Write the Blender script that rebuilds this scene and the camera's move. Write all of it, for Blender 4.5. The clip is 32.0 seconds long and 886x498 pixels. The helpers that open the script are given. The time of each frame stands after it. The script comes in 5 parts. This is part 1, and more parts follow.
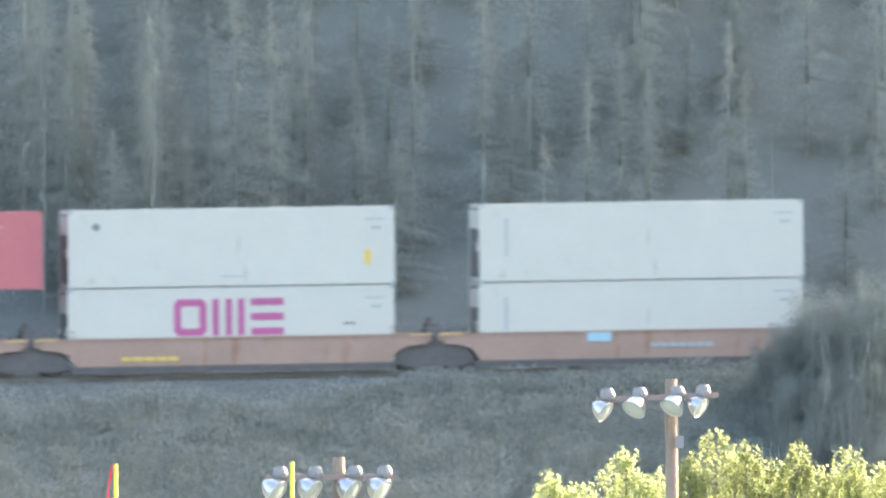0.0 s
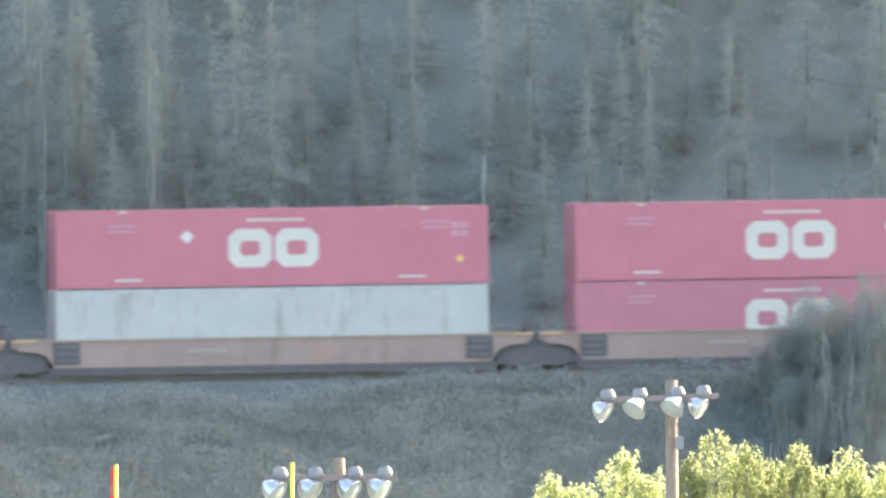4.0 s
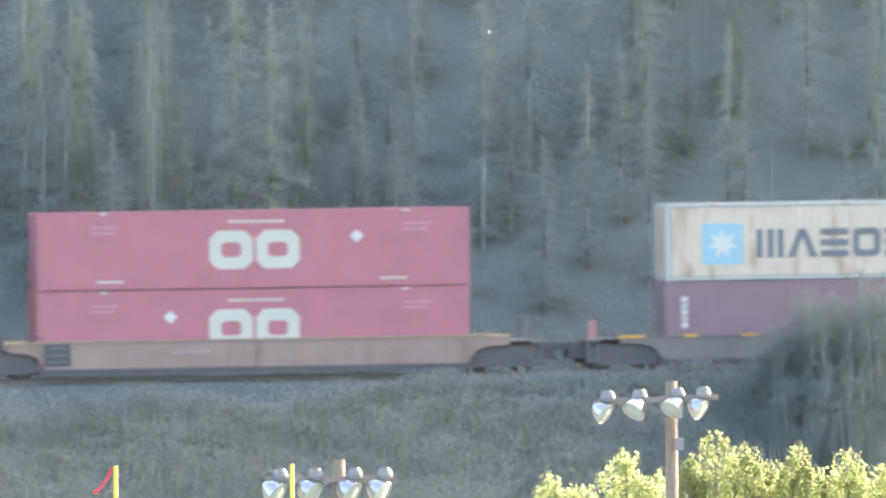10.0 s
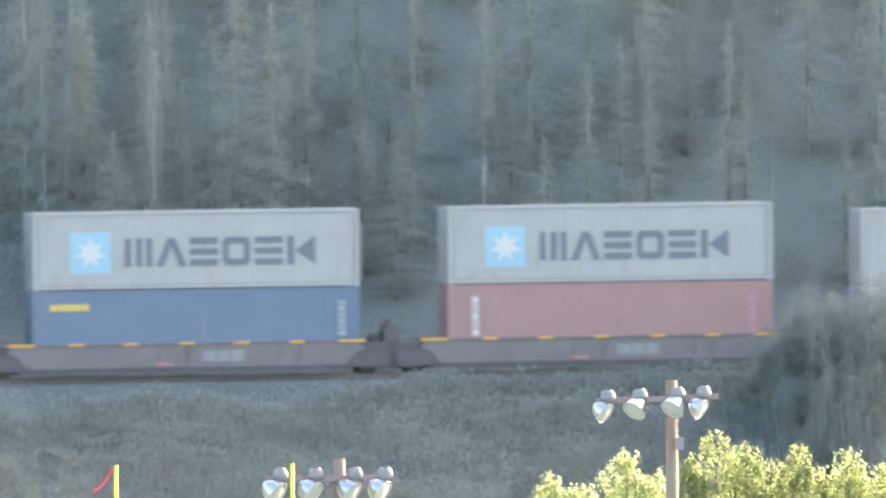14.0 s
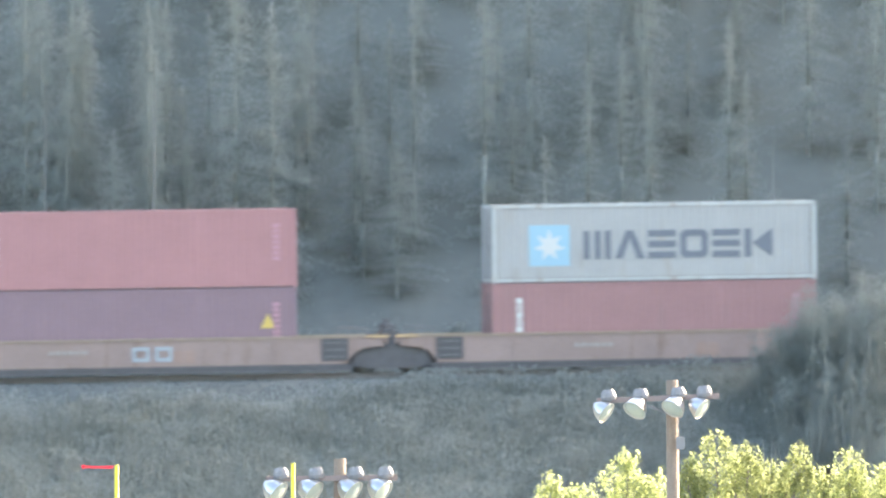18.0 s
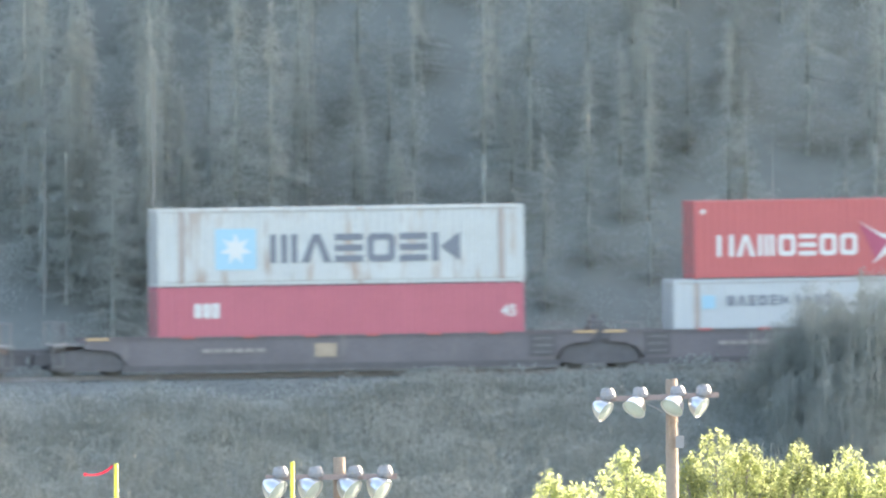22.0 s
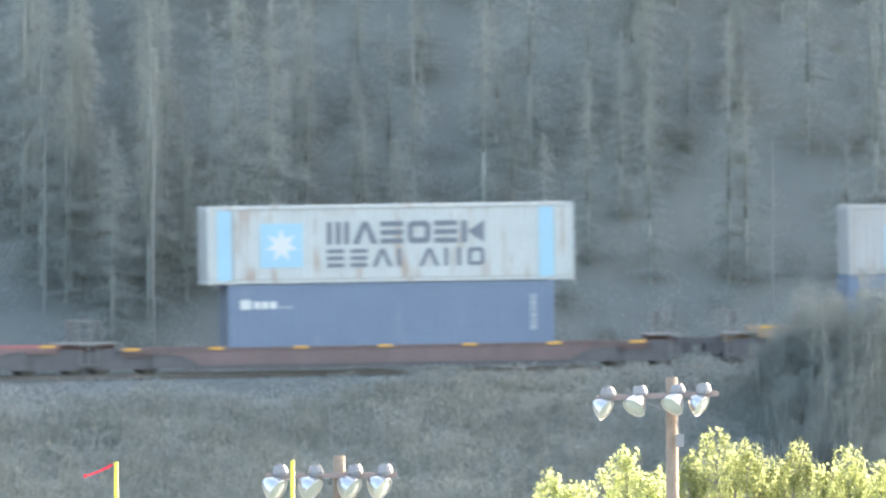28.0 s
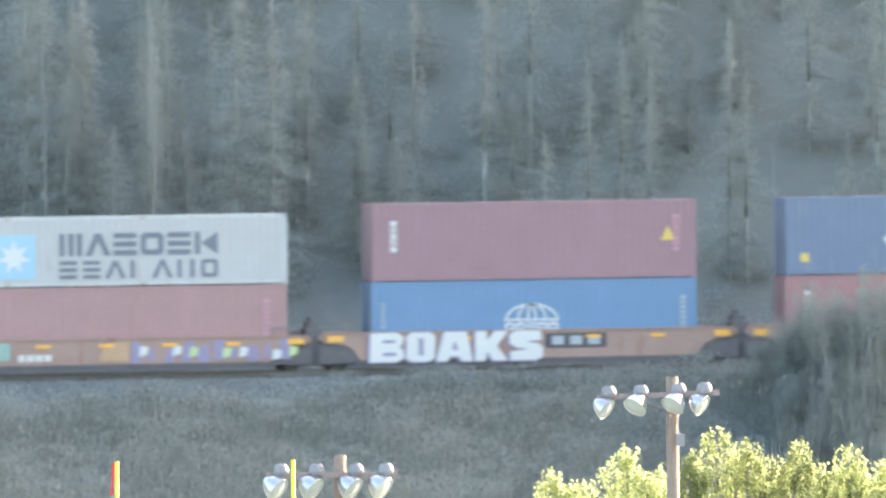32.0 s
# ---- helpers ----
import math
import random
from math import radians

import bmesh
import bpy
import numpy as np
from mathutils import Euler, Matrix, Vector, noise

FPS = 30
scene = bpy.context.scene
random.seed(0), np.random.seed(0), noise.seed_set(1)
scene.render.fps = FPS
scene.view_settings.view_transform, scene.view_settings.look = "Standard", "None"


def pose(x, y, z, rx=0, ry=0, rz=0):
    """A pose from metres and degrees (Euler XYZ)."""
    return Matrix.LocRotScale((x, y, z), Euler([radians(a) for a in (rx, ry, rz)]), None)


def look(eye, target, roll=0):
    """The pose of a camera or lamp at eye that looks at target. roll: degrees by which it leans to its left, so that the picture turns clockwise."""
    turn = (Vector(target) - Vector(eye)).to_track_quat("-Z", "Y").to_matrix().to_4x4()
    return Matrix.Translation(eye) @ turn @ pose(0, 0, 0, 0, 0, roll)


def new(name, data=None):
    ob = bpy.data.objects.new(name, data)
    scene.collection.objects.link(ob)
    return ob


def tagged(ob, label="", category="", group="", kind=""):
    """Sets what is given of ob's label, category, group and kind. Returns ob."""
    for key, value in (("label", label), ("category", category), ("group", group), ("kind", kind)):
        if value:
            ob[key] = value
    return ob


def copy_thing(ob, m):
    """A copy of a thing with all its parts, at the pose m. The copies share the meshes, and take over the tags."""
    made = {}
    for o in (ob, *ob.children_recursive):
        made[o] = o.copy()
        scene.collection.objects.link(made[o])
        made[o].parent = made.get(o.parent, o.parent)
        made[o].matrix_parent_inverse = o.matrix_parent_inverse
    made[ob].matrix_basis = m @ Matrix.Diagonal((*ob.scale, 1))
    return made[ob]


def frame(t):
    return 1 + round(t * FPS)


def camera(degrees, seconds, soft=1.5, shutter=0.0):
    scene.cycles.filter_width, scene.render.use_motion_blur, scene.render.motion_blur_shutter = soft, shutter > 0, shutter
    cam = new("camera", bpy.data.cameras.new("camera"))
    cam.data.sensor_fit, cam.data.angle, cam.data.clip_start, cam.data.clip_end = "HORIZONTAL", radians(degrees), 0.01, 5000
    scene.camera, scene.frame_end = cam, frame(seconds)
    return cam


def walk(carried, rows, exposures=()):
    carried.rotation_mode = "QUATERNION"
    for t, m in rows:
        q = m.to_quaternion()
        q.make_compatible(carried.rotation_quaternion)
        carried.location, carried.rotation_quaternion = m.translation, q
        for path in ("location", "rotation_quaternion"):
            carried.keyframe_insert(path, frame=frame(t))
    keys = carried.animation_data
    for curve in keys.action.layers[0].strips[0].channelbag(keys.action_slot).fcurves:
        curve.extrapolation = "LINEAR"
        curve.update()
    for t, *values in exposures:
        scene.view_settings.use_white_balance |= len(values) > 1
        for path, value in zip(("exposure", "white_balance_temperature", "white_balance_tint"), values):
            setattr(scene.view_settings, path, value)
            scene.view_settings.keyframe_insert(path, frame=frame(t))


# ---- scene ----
# Camera on a rise across the valley, with a very long lens; it only trembles on its stand.
EYE = (0.0, 0.0, 24.5)
cam = camera(3.0, 32.0, soft=2.0, shutter=0.4)
# focused on the floodlights, with an opening about 20 cm wide: railway and hill lie a little out of focus
cam.data.dof.use_dof, cam.data.dof.focus_distance, cam.data.dof.aperture_fstop = True, 383.0, 3.4
SWAY = [  # seconds, yaw, pitch in degrees
    (0, -0.0008, -0.0025), (1, -0.0021, -0.0025), (2, 0.0000, 0.0000), (3.5, 0.0000, 0.0000), (5.5, -0.0021, 0.0000), (6, -0.0021, 0.0045), (7, 0.0000,
    0.0025), (8, -0.0008, -0.0030), (9, -0.0029, 0.0045), (10, -0.0008, 0.0045), (11, 0.0012, 0.0050), (12, 0.0029, 0.0050), (13, 0.0029, 0.0085), (15,
    -0.0021, -0.0040), (15.5, -0.0004, -0.0020), (17.5, 0.0008, -0.0025), (18, 0.0025, 0.0010), (19, 0.0025, -0.0010), (20, 0.0021, -0.0030), (21,
    -0.0008, -0.0050), (22, 0.0004, -0.0030), (23, 0.0000, -0.0050), (24, 0.0017, -0.0050), (25, 0.0012, -0.0030), (26, 0.0008, -0.0045), (26.5, 0.0008,
    -0.0060), (28.5, 0.0004, -0.0080), (30, 0.0000, -0.0065), (31, 0.0012, -0.0080)]
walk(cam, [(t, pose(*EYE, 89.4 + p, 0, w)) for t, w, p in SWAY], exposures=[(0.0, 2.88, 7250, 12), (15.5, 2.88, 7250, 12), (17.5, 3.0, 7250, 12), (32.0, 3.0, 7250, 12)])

# ---- light: low sun behind the wooded ridge; the ridge shades the railway, not the playing field ----
SUN_AZ, SUN_EL = radians(47), radians(17)
world = bpy.data.worlds.new("world")
scene.world = world
world.use_nodes = True
wn = world.node_tree.nodes
sky = wn.new("ShaderNodeTexSky")
sky.sky_type, sky.sun_disc = "NISHITA", False
sky.sun_elevation, sky.sun_rotation = SUN_EL, SUN_AZ
sky.air_density, sky.dust_density = 1.0, 4.0
world.node_tree.links.new(sky.outputs[0], wn["Background"].inputs[0])
wn["Background"].inputs[1].default_value = 0.15
sun_way = Vector((math.sin(SUN_AZ) * math.cos(SUN_EL), math.cos(SUN_AZ) * math.cos(SUN_EL), math.sin(SUN_EL)))
sun = new("sun", bpy.data.lights.new("sun", "SUN"))
sun.data.energy, sun.data.angle, sun.data.color = 2.5, radians(0.5), (1.0, 0.94, 0.86)
sun.matrix_basis = look(sun_way * 900, (0, 0, 0))


# ---- materials ----
def ramp_noise(nt, scale, detail=4.0, coords="Object"):
    tc = nt.nodes.new("ShaderNodeTexCoord")
    no = nt.nodes.new("ShaderNodeTexNoise")
    no.inputs["Scale"].default_value, no.inputs["Detail"].default_value = scale, detail
    nt.links.new(tc.outputs[coords], no.inputs["Vector"])
    return no


def paint(name, colour, rough=0.55, metal=0.0, vary=0.12, scale=0.7, grime=None, grime_amount=0.0, bump=0.0, stretch=None, sheen=0.0):
    """Painted or raw surface: two scales of tone, streaks of grime or rust, fine relief."""
    m = bpy.data.materials.new(name)
    m.use_nodes = True
    nt = m.node_tree
    b = nt.nodes["Principled BSDF"]
    b.inputs["Roughness"].default_value, b.inputs["Metallic"].default_value = rough, metal
    if sheen:
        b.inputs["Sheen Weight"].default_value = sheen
    big, fine = ramp_noise(nt, scale), ramp_noise(nt, scale * 14, 6.0)
    add = nt.nodes.new("ShaderNodeMath")
    add.operation = "ADD"
    nt.links.new(big.outputs[0], add.inputs[0])
    nt.links.new(fine.outputs[0], add.inputs[1])
    rng = nt.nodes.new("ShaderNodeMapRange")
    rng.inputs[1].default_value, rng.inputs[2].default_value = 0.6, 1.4
    rng.inputs[3].default_value, rng.inputs[4].default_value = 1 - vary, 1 + vary
    nt.links.new(add.outputs[0], rng.inputs[0])
    mul = nt.nodes.new("ShaderNodeVectorMath")
    mul.operation = "SCALE"
    mul.inputs[0].default_value = colour
    nt.links.new(rng.outputs[0], mul.inputs["Scale"])
    last = mul.outputs[0]
    if grime:
        st = ramp_noise(nt, 1.0, 5.0)
        mp = nt.nodes.new("ShaderNodeMapping")
        mp.inputs["Scale"].default_value = stretch or (2.2, 2.2, 0.5)
        nt.links.new(st.inputs["Vector"].links[0].from_socket, mp.inputs[0])
        nt.links.new(mp.outputs[0], st.inputs["Vector"])
        thr = nt.nodes.new("ShaderNodeMapRange")
        thr.inputs[1].default_value, thr.inputs[2].default_value = 0.66 - 0.25 * grime_amount, 0.80 - 0.1 * grime_amount
        thr.inputs[4].default_value = 0.85
        nt.links.new(st.outputs[0], thr.inputs[0])
        mix = nt.nodes.new("ShaderNodeMix")
        mix.data_type = "RGBA"
        mix.inputs[7].default_value = (*grime, 1)
        nt.links.new(thr.outputs[0], mix.inputs[0])
        nt.links.new(last, mix.inputs[6])
        last = mix.outputs[2]
    nt.links.new(last, b.inputs["Base Color"])
    if bump:
        bp = nt.nodes.new("ShaderNodeBump")
        bp.inputs["Strength"].default_value, bp.inputs["Distance"].default_value = bump, 0.05
        nt.links.new(fine.outputs[0], bp.inputs["Height"])
        nt.links.new(bp.outputs[0], b.inputs["Normal"])
    return m


def foliage(name, colour, vary=0.35, glow=0.3, rough=0.6, through_colour=None, sheen=0.0):
    """Leaves or needles: tone differs from leaf to leaf, and light shines through them."""
    m = bpy.data.materials.new(name)
    m.use_nodes = True
    nt = m.node_tree
    b = nt.nodes["Principled BSDF"]
    b.inputs["Roughness"].default_value, b.inputs["Specular IOR Level"].default_value = rough, 0.2
    if sheen:
        b.inputs["Sheen Weight"].default_value = sheen
    geo = nt.nodes.new("ShaderNodeNewGeometry")
    info = nt.nodes.new("ShaderNodeObjectInfo")
    no = ramp_noise(nt, 0.35, 3.0)
    a1 = nt.nodes.new("ShaderNodeMath")
    a1.operation = "ADD"
    nt.links.new(geo.outputs["Random Per Island"], a1.inputs[0])
    nt.links.new(info.outputs["Random"], a1.inputs[1])
    a2 = nt.nodes.new("ShaderNodeMath")
    a2.operation = "ADD"
    nt.links.new(a1.outputs[0], a2.inputs[0])
    nt.links.new(no.outputs[0], a2.inputs[1])
    rng = nt.nodes.new("ShaderNodeMapRange")
    rng.inputs[1].default_value, rng.inputs[2].default_value = 0.3, 2.3
    rng.inputs[3].default_value, rng.inputs[4].default_value = 1 - vary, 1 + vary
    nt.links.new(a2.outputs[0], rng.inputs[0])
    mul = nt.nodes.new("ShaderNodeVectorMath")
    mul.operation = "SCALE"
    mul.inputs[0].default_value = colour
    nt.links.new(rng.outputs[0], mul.inputs["Scale"])
    nt.links.new(mul.outputs[0], b.inputs["Base Color"])
    if glow:
        tr = nt.nodes.new("ShaderNodeBsdfTranslucent")
        mul2 = nt.nodes.new("ShaderNodeVectorMath")
        mul2.operation = "SCALE"
        mul2.inputs[0].default_value = through_colour or colour
        nt.links.new(rng.outputs[0], mul2.inputs["Scale"])
        nt.links.new(mul2.outputs[0], tr.inputs[0])
        ms = nt.nodes.new("ShaderNodeMixShader")
        ms.inputs[0].default_value = glow
        nt.links.new(b.outputs[0], ms.inputs[1])
        nt.links.new(tr.outputs[0], ms.inputs[2])
        nt.links.new(ms.outputs[0], nt.nodes["Material Output"].inputs[0])
    return m


RUST = (0.24, 0.11, 0.06)
DUST = (0.34, 0.31, 0.28)
# Container and car paints carry the haze of the air in their base colours.
M = {
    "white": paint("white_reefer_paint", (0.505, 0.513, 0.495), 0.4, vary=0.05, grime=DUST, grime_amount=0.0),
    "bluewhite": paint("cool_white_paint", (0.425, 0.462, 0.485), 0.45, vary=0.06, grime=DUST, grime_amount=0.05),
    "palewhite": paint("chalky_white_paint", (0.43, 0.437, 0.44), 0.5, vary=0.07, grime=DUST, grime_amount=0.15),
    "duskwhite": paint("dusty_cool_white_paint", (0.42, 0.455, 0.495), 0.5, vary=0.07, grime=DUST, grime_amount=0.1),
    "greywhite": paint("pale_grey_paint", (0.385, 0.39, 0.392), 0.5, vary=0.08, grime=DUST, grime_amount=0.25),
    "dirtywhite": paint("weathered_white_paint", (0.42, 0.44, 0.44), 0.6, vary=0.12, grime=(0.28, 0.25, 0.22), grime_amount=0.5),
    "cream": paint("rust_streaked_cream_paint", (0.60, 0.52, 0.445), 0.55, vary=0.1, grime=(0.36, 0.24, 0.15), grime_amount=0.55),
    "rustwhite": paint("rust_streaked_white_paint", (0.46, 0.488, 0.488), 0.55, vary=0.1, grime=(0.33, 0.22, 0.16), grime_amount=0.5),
    "red": paint("bright_red_paint", (0.465, 0.138, 0.165), 0.45, vary=0.08),
    # these two reds are washed out by haze mixed into the paint colour
    "pinkred": paint("haze_paled_red_paint", (0.465, 0.158, 0.208), 0.5, vary=0.09, grime=(0.40, 0.17, 0.225), grime_amount=0.2),
    "pinkred2": paint("dull_haze_paled_red_paint", (0.435, 0.162, 0.212), 0.5, vary=0.09, grime=(0.38, 0.175, 0.23), grime_amount=0.25),
    "magenta": paint("magenta_paint", (0.56, 0.20, 0.32), 0.45, vary=0.05),
    "blue": paint("ultramarine_paint", (0.135, 0.202, 0.338), 0.45, vary=0.1, grime=(0.2, 0.24, 0.36), grime_amount=0.3),
    "midblue": paint("mid_blue_paint", (0.125, 0.24, 0.39), 0.45, vary=0.07),
    "greyblue": paint("dusty_navy_paint", (0.142, 0.194, 0.28), 0.5, vary=0.1, grime=(0.2, 0.23, 0.3), grime_amount=0.3),
    "maroon": paint("dark_maroon_paint", (0.255, 0.17, 0.20), 0.5, vary=0.1),
    "plum": paint("plum_red_paint", (0.295, 0.18, 0.205), 0.5, vary=0.09),
    # brown-red greyed the same way, haze in the colour
    "brownred": paint("haze_paled_brown_red_paint", (0.36, 0.22, 0.22), 0.5, vary=0.09, grime=(0.33, 0.2, 0.19), grime_amount=0.3),
    "oxide": paint("oxide_red_paint", (0.34, 0.185, 0.19), 0.5, vary=0.1, grime=(0.30, 0.18, 0.18), grime_amount=0.3),
    "salmon": paint("faded_oxide_red_paint", (0.41, 0.205, 0.215), 0.5, vary=0.08),
    "crimson": paint("crimson_paint", (0.43, 0.12, 0.16), 0.45, vary=0.08),
    "vermilion": paint("vermilion_paint", (0.46, 0.115, 0.12), 0.45, vary=0.07),
    "tan": paint("ochre_tan_paint", (0.44, 0.335, 0.245), 0.55, vary=0.09, grime=(0.38, 0.26, 0.15), grime_amount=0.3),
    # rubber made greyer than black, to stand for haze over it
    "seam": paint("haze_lifted_seal_rubber", (0.08, 0.08, 0.085), 0.8),
    "grille": paint("dark_machinery_grey", (0.10, 0.11, 0.12), 0.6, vary=0.2, scale=3),
    "faintink": paint("faded_pink_vinyl", (0.48, 0.26, 0.31), 0.5, vary=0.1),
    # dark lettering raised to the grey-blue tone of haze
    "navyink": paint("haze_lifted_navy_vinyl", (0.158, 0.178, 0.215), 0.5, vary=0.1),
    "greyink": paint("faded_grey_vinyl", (0.34, 0.38, 0.42), 0.5, vary=0.1),
    "whiteink": paint("white_vinyl", (0.585, 0.60, 0.595), 0.45, vary=0.05),
    "creamink": paint("cream_vinyl", (0.54, 0.535, 0.49), 0.45, vary=0.08),
    "skyink": paint("light_blue_vinyl", (0.30, 0.50, 0.62), 0.45, vary=0.06),
    "magink": paint("magenta_vinyl", (0.42, 0.10, 0.26), 0.45, vary=0.06),
    "yellowink": paint("yellow_vinyl", (0.66, 0.48, 0.14), 0.5, vary=0.08),
    "redink": paint("dark_red_vinyl", (0.38, 0.08, 0.14), 0.5, vary=0.08),
    "car_orange": paint("weathered_orange_car_paint", (0.345, 0.235, 0.20), 0.65, vary=0.18, grime=RUST, grime_amount=0.35, bump=0.2),
    "car_tan": paint("weathered_tan_car_paint", (0.315, 0.23, 0.21), 0.65, vary=0.18, grime=(0.22, 0.15, 0.12), grime_amount=0.4, bump=0.2),
    "car_brown": paint("brown_car_paint", (0.195, 0.178, 0.182), 0.65, vary=0.2, grime=(0.12, 0.10, 0.10), grime_amount=0.4, bump=0.2),
    "car_dark": paint("sooty_grey_brown_car_paint", (0.14, 0.13, 0.14), 0.7, vary=0.22, grime=(0.22, 0.20, 0.19), grime_amount=0.2, bump=0.2),
    "car_dusk": paint("dull_red_grey_car_paint", (0.25, 0.165, 0.17), 0.65, vary=0.2, grime=(0.17, 0.15, 0.15), grime_amount=0.5, bump=0.2),
    "car_red": paint("faded_red_car_paint", (0.40, 0.15, 0.15), 0.6, vary=0.2, grime=(0.24, 0.14, 0.13), grime_amount=0.5, bump=0.2),
    "car_rust": paint("dark_red_brown_car_paint", (0.17, 0.12, 0.12), 0.65, vary=0.2, grime=(0.12, 0.1, 0.1), grime_amount=0.4, bump=0.2),
    "edge_yellow": paint("worn_yellow_edge_paint", (0.36, 0.29, 0.22), 0.6, vary=0.25, scale=2),
    "reflector": paint("amber_reflective_tape", (0.80, 0.42, 0.09), 0.35, vary=0.1),
    "dulltape": paint("dusty_amber_tape", (0.58, 0.40, 0.22), 0.5, vary=0.2, scale=2),
    "reflector_faded": paint("faded_orange_spray", (0.46, 0.30, 0.19), 0.6),
    "stencil": paint("faded_pale_stencil", (0.36, 0.32, 0.30), 0.6, vary=0.15),
    "duststencil": paint("dusty_grey_stencil", (0.28, 0.285, 0.295), 0.6, vary=0.2, scale=3),
    "emblem": paint("faded_black_paint", (0.17, 0.16, 0.15), 0.6, vary=0.3, scale=2.5),
    "car_ochre": paint("weathered_ochre_car_paint", (0.35, 0.26, 0.185), 0.65, vary=0.2, grime=(0.26, 0.16, 0.1), grime_amount=0.45, bump=0.2),
    # tone of the shade below the sills; the dark ladder panels share it
    "underframe": paint("underframe_shade_and_panel_steel", (0.106, 0.103, 0.109), 0.8, vary=0.2, scale=2, bump=0.2),
    # iron lifted towards grey: haze put into its colour
    "iron": paint("haze_lifted_cast_iron", (0.118, 0.115, 0.121), 0.8, 0.0, vary=0.25, scale=3, bump=0.3),
    "steel": paint("grey_wheel_steel", (0.20, 0.20, 0.20), 0.6, 0.2, vary=0.15, scale=4),
    "gate": paint("galvanised_grating", (0.22, 0.22, 0.22), 0.6, 0.3, vary=0.2, scale=3),
    "graf_green": paint("sprayed_pale_green", (0.26, 0.40, 0.35), 0.6),
    "graf_violet": paint("sprayed_violet", (0.27, 0.24, 0.36), 0.6),
    "graf_lime": paint("sprayed_lime", (0.45, 0.55, 0.30), 0.6),
    "graf_black": paint("sprayed_black", (0.07, 0.07, 0.08), 0.6),
    # rail and tie colours raised, haze stands in them over the shaded track
    "rail": paint("haze_lifted_rail_steel", (0.26, 0.25, 0.25), 0.6, 0.2, vary=0.15, scale=4),
    "tie": paint("haze_lifted_tie_timber", (0.20, 0.20, 0.20), 0.85, vary=0.25, scale=3, bump=0.4),
    "ballast": paint("grey_crushed_stone", (0.115, 0.130, 0.126), 0.9, vary=0.15, scale=0.8, bump=0.3),
    "earth": paint("dry_grassy_earth", (0.17, 0.19, 0.175), 0.95, vary=0.25, scale=0.12, grime=(0.22, 0.21, 0.17), grime_amount=0.3, bump=0.5, stretch=(0.2, 0.2, 0.2)),
    # hill ground, needles, leaves and grass: haze is painted into pale grey-green colours
    "hazed_slope": paint("haze_toned_hillside", (0.131, 0.147, 0.139), 0.95, vary=0.12, scale=0.12, bump=0.4),
    "needles": foliage("haze_paled_spruce_needles", (0.312, 0.349, 0.334), 0.03, 0.55),
    "hillbrush": foliage("haze_paled_hill_leaves", (0.27, 0.30, 0.285), 0.03, 0.5),
    "brush": foliage("haze_paled_brush_leaves", (0.268, 0.298, 0.285), 0.07, 0.55, sheen=0.4),
    "willow": foliage("haze_paled_willow_leaves", (0.285, 0.321, 0.305), 0.05, 0.65, sheen=0.25),
    "hazed_grass": foliage("haze_paled_tall_grass", (0.214, 0.24, 0.228), 0.06, 0.55, sheen=0.3),
    "cottonwood": foliage("cottonwood_leaves", (0.25, 0.28, 0.165), 0.36, 0.76, 0.65, (0.375, 0.42, 0.205)),
    # spruce trunks painted as pale as the haze around them
    "spruce_bark": paint("haze_paled_spruce_bark", (0.262, 0.293, 0.28), 0.9, vary=0.1, scale=3, bump=0.4, stretch=(6, 6, 0.5)),
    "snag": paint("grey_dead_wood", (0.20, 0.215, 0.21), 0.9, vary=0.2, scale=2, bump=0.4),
    # willow stems lightened too, again haze in the colour
    "willowbark": paint("haze_paled_willow_bark", (0.24, 0.26, 0.25), 0.85, vary=0.15, scale=3),
    "bark": paint("grey_bark", (0.20, 0.19, 0.18), 0.9, vary=0.3, scale=3, bump=0.6, stretch=(6, 6, 0.5), grime=(0.1, 0.09, 0.09), grime_amount=0.4),
    "polewood": paint("weathered_pole_timber", (0.25, 0.19, 0.145), 0.85, vary=0.2, scale=1.5, grime=(0.2, 0.15, 0.12), grime_amount=0.4, bump=0.5, stretch=(8, 8, 0.4)),
    "armwood": paint("painted_timber_crossarm", (0.26, 0.20, 0.19), 0.75, vary=0.15, scale=2),
    "alu": paint("spun_aluminium", (0.55, 0.56, 0.57), 0.3, 1.0, vary=0.05, scale=3),
    "lampbox": paint("grey_cast_lamp_housing", (0.22, 0.22, 0.235), 0.5, 0.1, vary=0.1, scale=4),
    "lens": paint("frosted_lamp_glass", (0.38, 0.43, 0.40), 0.15, vary=0.05),
    "postyellow": paint("goalpost_yellow_paint", (0.78, 0.66, 0.06), 0.4, vary=0.06),
    "fluff": foliage("white_insect_tuft", (0.75, 0.74, 0.70), 0.1, 0.5),
    "ribbon": foliage("red_nylon_ribbon", (0.80, 0.06, 0.10), 0.15, 0.4, through_colour=(0.9, 0.08, 0.14)),
}


